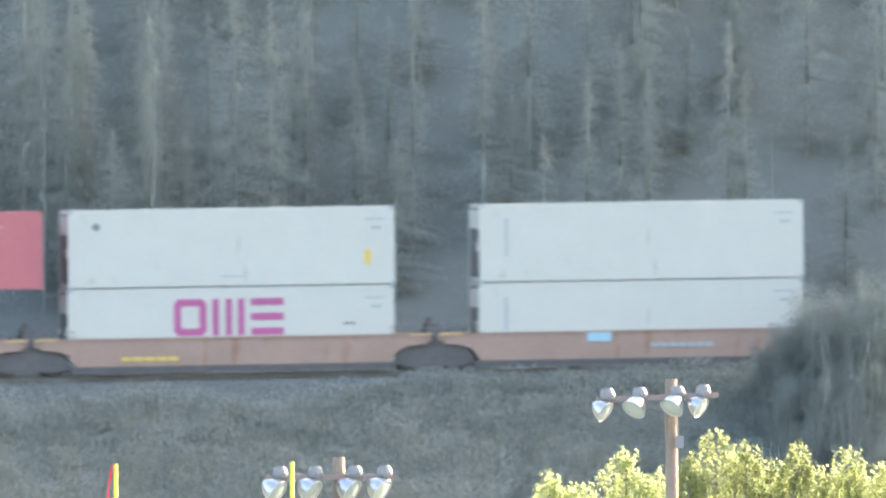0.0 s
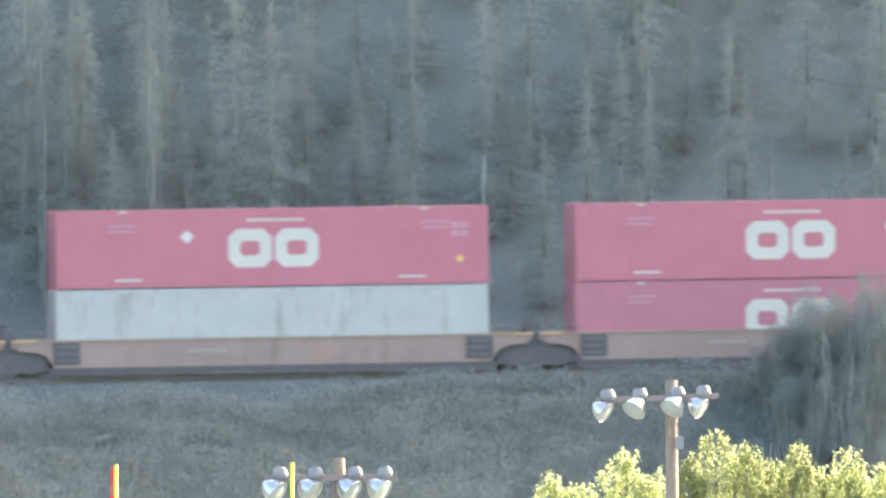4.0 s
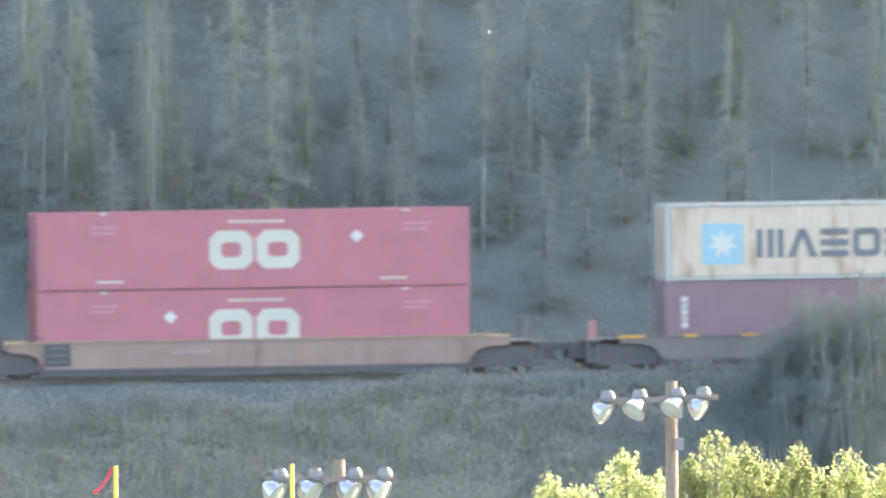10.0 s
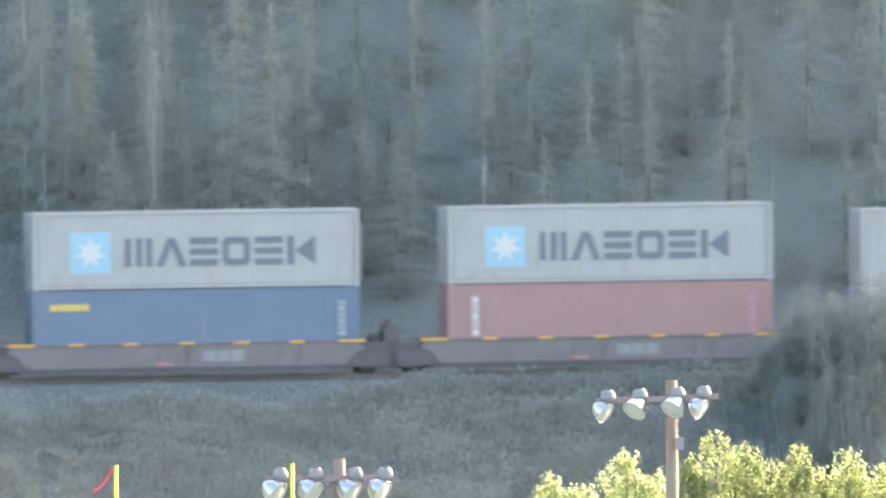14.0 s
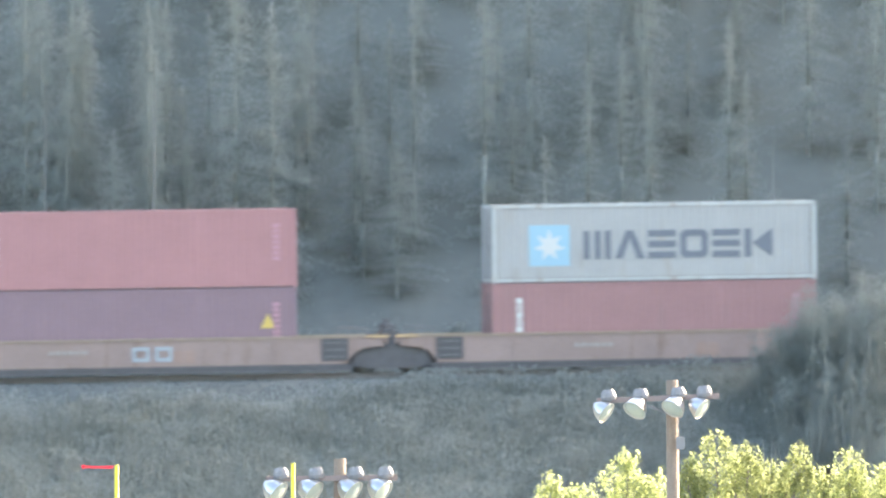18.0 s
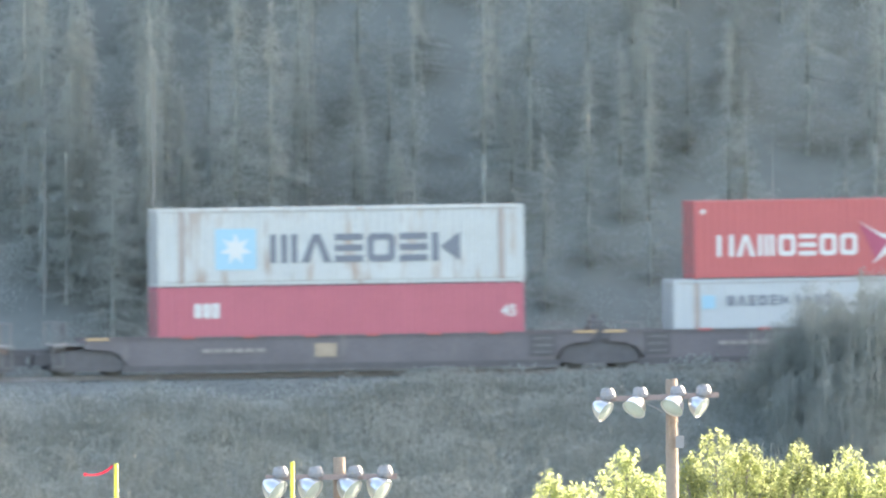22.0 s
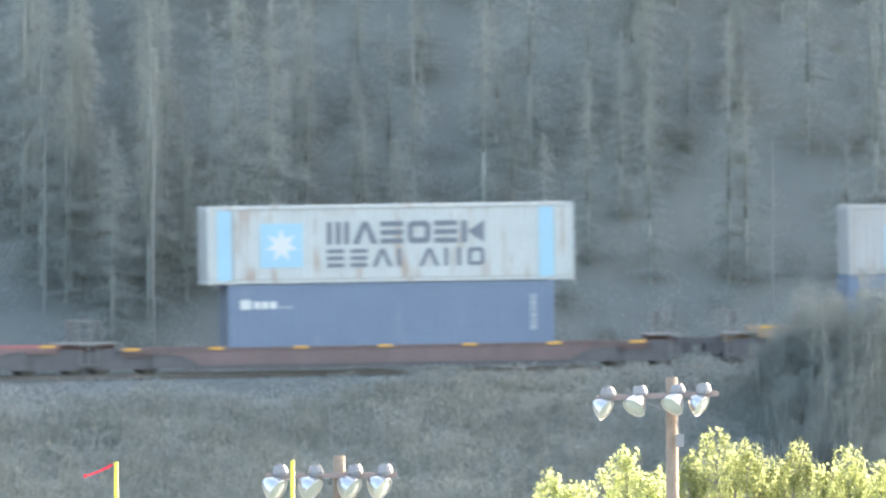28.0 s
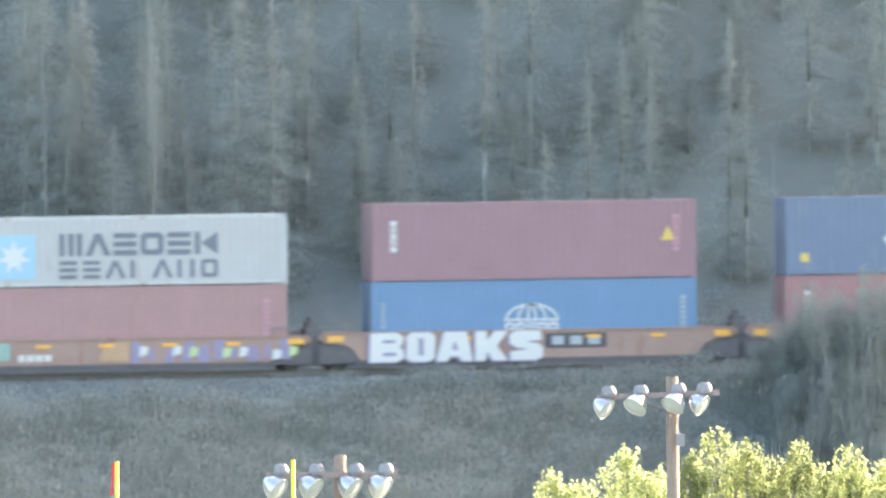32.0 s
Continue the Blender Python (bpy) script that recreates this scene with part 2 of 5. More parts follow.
# ---- mesh helpers ----
class Geo:
    """Gathers plain faces and turns them into one mesh."""

    def __init__(self):
        self.v, self.f = [], []

    def box(self, x0, x1, y0, y1, z0, z1):
        n = len(self.v)
        self.v += [(x, y, z) for z in (z0, z1) for y in (y0, y1) for x in (x0, x1)]
        self.f += [tuple(n + i for i in q) for q in ((0, 2, 3, 1), (4, 5, 7, 6), (0, 1, 5, 4), (2, 6, 7, 3), (0, 4, 6, 2), (1, 3, 7, 5))]
        return self

    def prism(self, poly, y0, y1):
        """poly: (x, z) outline, anticlockwise seen from -y."""
        n, k = len(self.v), len(poly)
        self.v += [(x, y0, z) for x, z in poly] + [(x, y1, z) for x, z in poly]
        self.f.append(tuple(range(n, n + k)))
        self.f.append(tuple(range(n + 2 * k - 1, n + k - 1, -1)))
        self.f += [(n + i, n + k + i, n + k + (i + 1) % k, n + (i + 1) % k) for i in range(k)]
        return self

    def ring(self, x0, x1, z0, z1, w, y0, y1):
        """A rectangular frame of stroke w."""
        for a, b, c, d in ((x0, x0 + w, z0, z1), (x1 - w, x1, z0, z1), (x0 + w, x1 - w, z0, z0 + w), (x0 + w, x1 - w, z1 - w, z1)):
            self.box(a, b, y0, y1, c, d)
        return self

    def ribbon(self, pts, w, y0, y1):
        """One bent flat stroke of half width w along (x, z) points."""
        n, k = len(self.v), len(pts)
        for i, (x, z) in enumerate(pts):
            a, b = Vector(pts[max(0, i - 1)]), Vector(pts[min(k - 1, i + 1)])
            d = (b - a).normalized()
            for y in (y0, y1):
                self.v += [(x + d.y * w, y, z - d.x * w), (x - d.y * w, y, z + d.x * w)]
        for i in range(k - 1):
            p = n + 4 * i
            self.f += [(p, p + 4, p + 5, p + 1), (p + 2, p + 3, p + 7, p + 6), (p, p + 2, p + 6, p + 4), (p + 1, p + 5, p + 7, p + 3)]
        p = n + 4 * (k - 1)
        self.f += [(n, n + 1, n + 3, n + 2), (p, p + 2, p + 3, p + 1)]
        return self

    def tube(self, a, b, r0, r1=None, k=10):
        a, b = Vector(a), Vector(b)
        r1 = r0 if r1 is None else r1
        w = (b - a).normalized()
        u = w.orthogonal().normalized()
        v = w.cross(u)
        n = len(self.v)
        for p, r in ((a, r0), (b, r1)):
            self.v += [tuple(p + r * (math.cos(2 * math.pi * i / k) * u + math.sin(2 * math.pi * i / k) * v)) for i in range(k)]
        self.f += [(n + i, n + (i + 1) % k, n + k + (i + 1) % k, n + k + i) for i in range(k)]
        self.f += [tuple(range(n + k - 1, n - 1, -1)), tuple(range(n + k, n + 2 * k))]
        return self

    def lathe(self, rows, base, axis, k=18):
        """rows: (along the axis, radius)."""
        w = Vector(axis).normalized()
        u = w.orthogonal().normalized()
        v = w.cross(u)
        n = len(self.v)
        for h, r in rows:
            self.v += [tuple(Vector(base) + h * w + r * (math.cos(2 * math.pi * i / k) * u + math.sin(2 * math.pi * i / k) * v)) for i in range(k)]
        for j in range(len(rows) - 1):
            self.f += [(n + j * k + i, n + j * k + (i + 1) % k, n + (j + 1) * k + (i + 1) % k, n + (j + 1) * k + i) for i in range(k)]
        return self

    def mesh(self, name, material, smooth=False):
        me = bpy.data.meshes.new(name)
        me.from_pydata(self.v, [], self.f)
        me.materials.append(material)
        if smooth:
            me.polygons.foreach_set("use_smooth", [True] * len(me.polygons))
        me.update()
        return me


def part(name, geo, material, parent, label="", smooth=False):
    """Links a Geo, or a ready mesh, as one mesh object under a thing or a part."""
    ob = new(name, geo if isinstance(geo, bpy.types.Mesh) else geo.mesh(name, material, smooth))
    ob.parent = parent
    if label:
        ob["label"] = label
    return ob


def thing(name, m, label, category, group="", kind=""):
    ob = new(name)
    ob.empty_display_size = 0.5
    ob.matrix_basis = m
    return tagged(ob, label, category, group, kind)


STORE = {}


def stored(key, make):
    if key not in STORE:
        STORE[key] = make()
    return STORE[key]


def cards(centres, along, up, length, width, name, material, face=None):
    """Many small pointed leaves: a diamond each, from arrays of centres, long axes and side axes.
    face: the side most light falls from; leaves are turned to it for an even, hazy tone."""
    n = len(centres)
    if face is not None:
        turned = unit(np.array(face)[None, :] + 0.55 * up)
        along = unit(along - turned * np.sum(along * turned, axis=1, keepdims=True))
        up = np.cross(turned, along)
    L, W = (along * length[:, None]) / 2, (up * width[:, None]) / 2
    v = np.stack([centres - L, centres + W * 0.9 + L * 0.1, centres + L, centres - W * 0.9 + L * 0.1], axis=1).reshape(-1, 3)
    me = bpy.data.meshes.new(name)
    me.vertices.add(4 * n)
    me.vertices.foreach_set("co", v.astype(np.float32).ravel())
    me.loops.add(4 * n)
    me.loops.foreach_set("vertex_index", np.arange(4 * n, dtype=np.int32))
    me.polygons.add(n)
    me.polygons.foreach_set("loop_start", np.arange(0, 4 * n, 4, dtype=np.int32))
    me.update(calc_edges=True)
    me.materials.append(material)
    return me


def unit(a):
    return a / np.maximum(np.linalg.norm(a, axis=1, keepdims=True), 1e-9)


# ---- the line of the railway ----
TURN, GRADE = 9.0, 0.0140
CT, ST = math.cos(radians(TURN)), math.sin(radians(TURN))
RAIL_Z = 13.4
ORIGIN = (-0.19, 627.7)
SPEED = 13.707  # metres a second, towards the west end
SET_BACK = 0.40  # metres of set-back that fit a timing jump in the camera's view


def rail_z(s):
    return RAIL_Z + GRADE * s


def at(s, n, h=0.0):
    """s metres along the track, n behind its middle, h above the rail."""
    return Vector((ORIGIN[0] + s * CT - n * ST, ORIGIN[1] + s * ST + n * CT, rail_z(s) + h))


def on_track(s, h=0.0):
    p = at(s, 0, h)
    return pose(p.x, p.y, p.z, 0, -math.degrees(math.atan(GRADE)), TURN)


PROFILE = [(-3000, 30), (-610, 22.7), (-560, 20.0), (-470, 5.0), (-24, 5.0)]  # n, z of the valley side
NEAR = [(-24, None), (-5.4, -0.95), (-3.1, -0.62), (3.1, -0.62), (4.6, -1.2), (7.0, -0.9), (250, 160), (430, 150), (900, 60), (3000, 40)]


def ground_z(s, n):
    zr = rail_z(max(-700, min(700, s)))
    bump = 0.0
    if n > 8:
        bump = min(1.0, (n - 8) / 20) * (noise.noise((s * 0.05, n * 0.05, 0)) * 1.6 + noise.noise((s * 0.012, n * 0.012, 3)) * 5)
    elif -24 < n < -5.4:
        bump = noise.noise((s * 0.12, n * 0.15, 7)) * 0.35
    if n <= -24:
        for (a, za), (b, zb) in zip(PROFILE, PROFILE[1:]):
            if a <= n <= b:
                return za + (zb - za) * (n - a) / (b - a)
        return 30.0
    for (a, za), (b, zb) in zip(NEAR, NEAR[1:]):
        if a <= n <= b:
            lo = 5.0 if za is None else zr + za
            return lo + (zr + zb - lo) * (n - a) / (b - a) + bump
    return zr + 40


# ---- ground, railway bed ----
def build_ground():
    ss = sorted(set([-3000, -2000, -1200, -800, -600, -450, -330, -240, -170, -120, -90, -70, -50] + list(range(-40, 41, 2)) + [50, 70, 90, 120, 170, 240, 330, 450, 600, 800, 1200, 2000, 3000]))
    ns = [-3000, -1500, -900, -700, -610, -585, -560, -515, -470, -400, -300, -200, -100, -60, -40, -30, -24, -21, -18, -15, -12, -10, -8, -6.5, -5.4, -4.6, -3.8, -3.1, 0, 3.1, 3.8, 4.6, 5.5, 7,
          9, 12, 15, 18, 22, 26, 30, 36, 42, 50, 60, 75, 95, 120, 150, 190, 250, 280, 310, 340, 380, 430, 520, 650, 900, 1500, 3000]
    g = Geo()
    for n in ns:
        for s in ss:
            p = at(s, n)
            g.v.append((p.x, p.y, ground_z(s, n)))
    k = len(ss)
    for j in range(len(ns) - 1):
        g.f += [(j * k + i, j * k + i + 1, (j + 1) * k + i + 1, (j + 1) * k + i) for i in range(k - 1)]
    me = g.mesh("ground", M["earth"], True)
    me.materials.append(M["hazed_slope"])
    behind = ns.index(7)
    me.polygons.foreach_set("material_index", [1 if i // (k - 1) >= behind else 0 for i in range(len(me.polygons))])
    ob = new("ground", me)
    tagged(ob, "grassy valley floor, railway bank and steep wooded hillside", "ground", kind="structure")


def build_track():
    track = thing("railway_track", pose(0, 0, 0), "single railway track on a grey stone bed", "railway track", kind="structure")
    bed = Geo()
    for j in range(49):
        s = -720 + j * 30
        for n, h in ((-5.2, -0.9), (-3.0, -0.20), (3.0, -0.20), (4.8, -1.1)):
            bed.v.append(tuple(at(s, n, h)))
    bed.f = [(4 * j + i, 4 * j + 4 + i, 4 * j + 5 + i, 4 * j + 1 + i) for j in range(48) for i in range(3)]
    part("ballast_bed", bed, M["ballast"], track, "grey crushed stone bed")
    stones = np.random.RandomState(5)
    g = Geo()
    for _ in range(2600):
        s, n = stones.uniform(-24, 24), stones.uniform(-5.1, -3.0)
        p = at(s, n, -0.20 - 0.70 * (-3.0 - n) / 2.2 + 0.01)
        r = stones.uniform(0.03, 0.08)
        k = len(g.v)
        g.v += [tuple(p + Vector(q) * r) for q in ((-1, -1, -0.3), (1, -0.8, -0.3), (0.9, 1, -0.3), (-1, 0.9, -0.3), (0.1, -0.1, 0.9))]
        g.f += [(k, k + 1, k + 4), (k + 1, k + 2, k + 4), (k + 2, k + 3, k + 4), (k + 3, k, k + 4)]
    tagged(part("ballast_stone", g, M["ballast"], track, "loose crushed stones on the shoulder"), kind="stuff")
    for n in (-0.75, 0.75):
        r = Geo()
        for s in (-720, 720):
            for dn, h in ((-0.07, -0.17), (-0.07, -0.15), (-0.012, -0.12), (-0.012, -0.04), (-0.036, -0.03), (-0.036, 0.0), (0.036, 0.0), (0.036, -0.03), (0.012, -0.04), (0.012, -0.12), (0.07, -0.15), (0.07, -0.17)):
                r.v.append(tuple(at(s, n + dn, h)))
        r.f = [(i, (i + 1) % 12, 12 + (i + 1) % 12, 12 + i) for i in range(12)]
        part("rail", r, M["rail"], track, "brown steel rail")
    tie = Geo().box(-0.115, 0.115, -1.3, 1.3, -0.36, -0.172).mesh("tie", M["tie"])
    for i in range(-45, 46):
        ob = part("tie", tie, None, track)
        ob.matrix_basis = on_track(i * 0.53)
    rest = Geo()
    for i in list(range(-900, -45)) + list(range(46, 900)):
        m, k = on_track(i * 0.53), len(rest.v)
        rest.box(-0.115, 0.115, -1.3, 1.3, -0.36, -0.172)
        rest.v[k:] = [tuple(m @ Vector(q)) for q in rest.v[k:]]
    tagged(part("tie_row", rest, M["tie"], track, "creosoted timber ties"), kind="stuff")


# ---- plants ----
def conifer_meshes(seed, R, H=10.0, droop=0.35, gap=0.25):
    r = np.random.RandomState(seed)
    C, A, U, LEN, WID = [], [], [], [], []
    for _ in range(250):
        z = 0.4 + (H - 0.5) * r.rand() ** 0.9
        f = 1 - z / H
        a = r.uniform(0, 2 * math.pi)
        br = (R * f ** 0.8 + 0.12) * r.uniform(0.55, 1.15) * (0.6 if r.rand() < gap else 1.0)
        d, side = np.array([math.cos(a), math.sin(a), 0]), np.array([-math.sin(a), math.cos(a), 0])
        k = max(6, int(br / 0.020))
        for j in range(k):
            q = (j + r.rand()) / k
            base = d * br * q + np.array([0, 0, z + 0.2 * f * q - droop * br * q * q])
            spread = 0.05 + 0.16 * math.sqrt(q) * min(1.0, br)
            C.append(base + side * r.normal(0, spread) + np.array([0, 0, r.normal(-0.05, 0.07)]))
            A.append(d * 0.6 + side * r.normal(0, 0.6) + np.array([0, 0, r.normal(-0.3, 0.6)])), U.append(r.normal(0, 1, 3))
            LEN.append(r.uniform(0.06, 0.12)), WID.append(r.uniform(0.03, 0.06))
    for j in range(8):
        C.append(np.array([r.uniform(-0.04, 0.04), r.uniform(-0.04, 0.04), H - 0.5 + 0.07 * j]))
        A.append(np.array([r.uniform(-0.3, 0.3), r.uniform(-0.3, 0.3), 1])), U.append(r.uniform(-1, 1, 3))
        LEN.append(0.35), WID.append(0.1)
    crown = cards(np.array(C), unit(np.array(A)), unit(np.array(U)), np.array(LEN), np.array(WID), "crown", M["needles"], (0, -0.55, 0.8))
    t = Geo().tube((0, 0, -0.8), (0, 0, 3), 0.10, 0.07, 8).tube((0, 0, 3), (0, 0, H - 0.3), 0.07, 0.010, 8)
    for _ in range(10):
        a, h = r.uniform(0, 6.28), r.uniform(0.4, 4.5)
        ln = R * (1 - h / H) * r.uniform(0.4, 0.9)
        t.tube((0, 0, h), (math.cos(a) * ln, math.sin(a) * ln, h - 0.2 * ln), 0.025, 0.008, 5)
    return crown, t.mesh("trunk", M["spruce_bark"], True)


def plant_conifers():
    kinds = [conifer_meshes(11, 1.7), conifer_meshes(12, 2.1, droop=0.25), conifer_meshes(13, 1.35, gap=0.35), conifer_meshes(14, 1.9, gap=0.45, droop=0.45), conifer_meshes(15, 1.15)]
    spots = [(-13.1, 13, 28.5, 1), (-9.3, 11, 26.9, 3), (-10.7, 17, 25.9, 0), (-6.0, 18, 26.7, 0), (-4.5, 12, 27.1, 1), (-3.0, 16, 25.9, 2), (-1.7, 20, 28.1, 0), (-1.0, 14, 24.9, 2), (0.8, 17, 26.6, 0),
             (2.8, 22, 25.7, 1), (5.3, 19, 27.3, 0), (5.8, 11, 22.1, 2), (7.8, 13, 24.9, 2), (9.4, 15, 26.0, 4), (10.0, 12, 24.5, 4), (12.5, 18, 26.2, 0), (13.7, 12, 24.5, 2),
             (14.7, 20, 27.3, 0), (19.6, 18, 26.2, 0), (17.6, 12, 22.1, 2), (5.2, 15, 23.6, 1), (-7.6, 14, 24.0, 2), (-10.8, 10, 22.3, 1), (0.3, 12, 21.9, 1)]
    r = np.random.RandomState(21)
    for _ in range(200):
        n = 12 + 50 * r.rand() ** 1.15
        s = r.uniform(-30, 34)
        spots.append((s, n, ground_z(s, n) + r.uniform(6, 13), r.randint(5)))
    first = {}
    for s, n, top, k in spots:
        p = at(s, n)
        z = ground_z(s, n)
        h = max(3.5, top - z) / 10
        wide = (0.62 + 0.38 * h) * r.uniform(0.9, 1.15)
        m = pose(p.x, p.y, z, 0, 0, r.uniform(-45, 45)) @ Matrix.Diagonal((wide, wide, h, 1))
        if k not in first:
            tree = thing("conifer_tree", m, "slender haze-greyed spruce standing on the shaded hillside", "conifer tree", "hillside conifers")
            part("crown", kinds[k][0], None, tree)
            part("trunk", kinds[k][1], None, tree, "bare haze-greyed trunk")
            first[k] = tree
        else:
            copy = copy_thing(first[k], pose(0, 0, 0))
            copy.matrix_basis = m
    tip = at(14.24, -9.5)
    z = ground_z(14.24, -9.5)
    copy_thing(first[4], pose(0, 0, 0)).matrix_basis = pose(tip.x, tip.y, z) @ Matrix.Diagonal((0.55, 0.55, (17.2 - z) / 10, 1))


def dead_snags():
    r = np.random.RandomState(71)
    for s, n, top in ((-9.25, 9.9, 25.2), (14.5, 10.5, 21.9), (-13.2, 11.5, 24.0), (-1.9, 19.0, 28.4)):
        p, z = at(s, n), ground_z(s, n)
        h = top - z
        tree = thing("dead_tree", pose(p.x, p.y, z), "bleached bare trunk standing among the hillside spruces", "dead tree", "dead trees on the hill")
        part("trunk", Geo().tube((0, 0, -0.5), (r.uniform(-0.1, 0.1), 0, h * 0.5), 0.06, 0.042, 8).tube((0, 0, h * 0.5), (r.uniform(-0.1, 0.1), 0, h), 0.042, 0.01, 8), M["snag"], tree)
        for _ in range(9):
            q, a = r.uniform(0.3, 0.95), r.uniform(0, 6.28)
            ln = 0.9 * (1.1 - q)
            part("branch", Geo().tube((0, 0, h * q), (ln * math.cos(a), ln * math.sin(a), h * q - 0.12 * ln), 0.015, 0.004, 5), M["snag"], tree)


def far_woods():
    r = np.random.RandomState(31)
    C, A, U, LEN, WID = [], [], [], [], []
    for _ in range(2600):
        n = 8 + 420 * r.rand() ** 1.3
        s = r.uniform(-620, 620)
        if abs(s) < 34 and n < 64 or n < 14:
            continue
        p = at(s, n)
        z, h = ground_z(s, n), r.uniform(8, 16)
        for j in range(26):
            q = j / 26
            a = r.uniform(0, 6.28)
            rad = h * 0.17 * (1 - q)
            C.append((p.x + rad * 0.6 * math.cos(a), p.y + rad * 0.6 * math.sin(a), z + 0.6 + q * (h - 0.6)))
            A.append((math.cos(a), math.sin(a), -0.8)), U.append((-math.sin(a), math.cos(a), 0.3))
            LEN.append(rad * 1.5 + 0.7), WID.append(rad * 1.2 + 0.5)
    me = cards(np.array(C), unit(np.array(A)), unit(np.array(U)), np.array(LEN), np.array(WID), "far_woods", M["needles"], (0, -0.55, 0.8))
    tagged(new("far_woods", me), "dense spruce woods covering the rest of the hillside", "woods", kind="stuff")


def undergrowth():
    """Brush on the hill behind the track, and brush and tall grass on the bank before it."""
    r = np.random.RandomState(41)
    C, A, U, LEN, WID = [], [], [], [], []
    spots = [(r.uniform(-26, 28), r.uniform(6.0, 40), r.uniform(0.6, 1.8), 0.7) for _ in range(700)]
    spots += [(r.uniform(-24, 26), r.uniform(5.2, 9.5), r.uniform(0.6, 1.7), 0.6) for _ in range(160)]
    for s, n, h, wide in spots:
        o = r.normal(0, 0.42, (160, 3)) * (h * wide, h * wide * 0.9, h * 0.5)
        o[:, 2] = np.abs(o[:, 2] + h * 0.55)
        p = at(s, n)
        C.append(o + (p.x, p.y, ground_z(s, n)))
    k = 160 * len(spots)
    C, A, U, LEN, WID = np.concatenate(C), r.normal(0, 1, (k, 3)) + (0, 0, 0.4), r.normal(0, 1, (k, 3)), r.uniform(0.055, 0.12, k), r.uniform(0.04, 0.075, k)
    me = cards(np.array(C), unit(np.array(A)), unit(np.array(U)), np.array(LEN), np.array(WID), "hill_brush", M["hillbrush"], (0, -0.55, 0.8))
    tagged(new("hill_brush", me), "tangled haze-greyed brush at the foot of the wooded hill", "brush", kind="stuff")
    C, A, U, LEN, WID = [], [], [], [], []
    G = [[], [], [], [], []]
    for _ in range(5900):
        n, s = r.uniform(-21, -3.4), r.uniform(-22, 22)
        edge = -6.1 + 2.5 * max(0.0, min(1.0, (s + 6) / 5)) + 0.5 * noise.noise((s * 0.4, 0, 2))
        if n > edge:
            continue
        z, p = ground_z(s, n), at(s, n)
        lush = noise.noise((s * 0.25, n * 0.35, 5))
        h = 0.55 + 0.55 * max(0, lush + 0.25) + r.uniform(0, 0.3)
        if n > -5.2:
            z, h = rail_z(s) - 0.9 + 0.32 * (n + 5.2), h * 0.62
        if r.rand() < 0.6 + 0.5 * lush:
            for _ in range(36):
                o = r.normal(0, 0.32, 3)
                C.append((p.x + o[0], p.y + o[1], z + abs(0.1 + h * r.uniform(0, 1.0))))
                A.append(r.normal(0, 0.8, 3) + (0, 0, 0.8)), U.append(r.normal(0, 1, 3))
                LEN.append(r.uniform(0.08, 0.19)), WID.append(r.uniform(0.04, 0.10))
        else:
            for _ in range(24):
                o = r.normal(0, 0.25, 2)
                ln = h * r.uniform(0.6, 1.2)
                G[0].append((p.x + o[0], p.y + o[1], z + ln * 0.45))
                G[1].append((r.normal(0, 0.16), r.normal(0, 0.16), 1)), G[2].append((r.normal(0, 1), r.normal(0, 0.4), 0))
                G[3].append(ln), G[4].append(r.uniform(0.02, 0.05))
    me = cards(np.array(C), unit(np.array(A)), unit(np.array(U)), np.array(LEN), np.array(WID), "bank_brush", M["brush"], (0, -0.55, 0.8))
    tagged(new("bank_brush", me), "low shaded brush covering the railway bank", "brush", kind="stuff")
    me = cards(np.array(G[0]), unit(np.array(G[1])), unit(np.array(G[2])), np.array(G[3]), np.array(G[4]), "bank_grass", M["hazed_grass"])
    tagged(new("bank_grass", me), "tall haze-greyed grass on the railway bank", "grass", kind="stuff")


def leafy_shrub(seed, leaf, clumps, low):
    """A many-stemmed shrub one metre high and about half as wide, with shoots of narrow leaves."""
    r = np.random.RandomState(seed)
    stems = []
    C, A, U, LEN, WID = [], [], [], [], []
    for _ in range(11):
        a, lean = r.uniform(0, 6.28), r.uniform(0.02, 0.3)
        h = r.uniform(0.6, 1.0)
        top = np.array([math.cos(a) * lean, math.sin(a) * lean, h])
        stems.append(Geo().tube((0, 0, -0.1), tuple(top * 0.9), 0.009, 0.003, 5).mesh("stem", M["willowbark"]))
        for _ in range(clumps):
            q = r.uniform(low, 1.0)
            wide = 0.10 * (1.2 - q)
            clump = top * q + r.normal(0, 1, 3) * (wide, wide, 0.02)
            for _ in range(22):
                C.append(clump + r.normal(0, 1, 3) * (0.035, 0.035, 0.018))
                A.append(unit(np.array([r.normal(0, 1, 3) * (1, 1, 0.4)]))[0]), U.append(r.normal(0, 1, 3) * (1, 1, 0.5))
                LEN.append(leaf * r.uniform(0.7, 1.3)), WID.append(leaf * r.uniform(0.35, 0.6))
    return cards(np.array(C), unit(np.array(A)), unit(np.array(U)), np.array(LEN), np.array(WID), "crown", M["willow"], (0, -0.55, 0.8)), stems


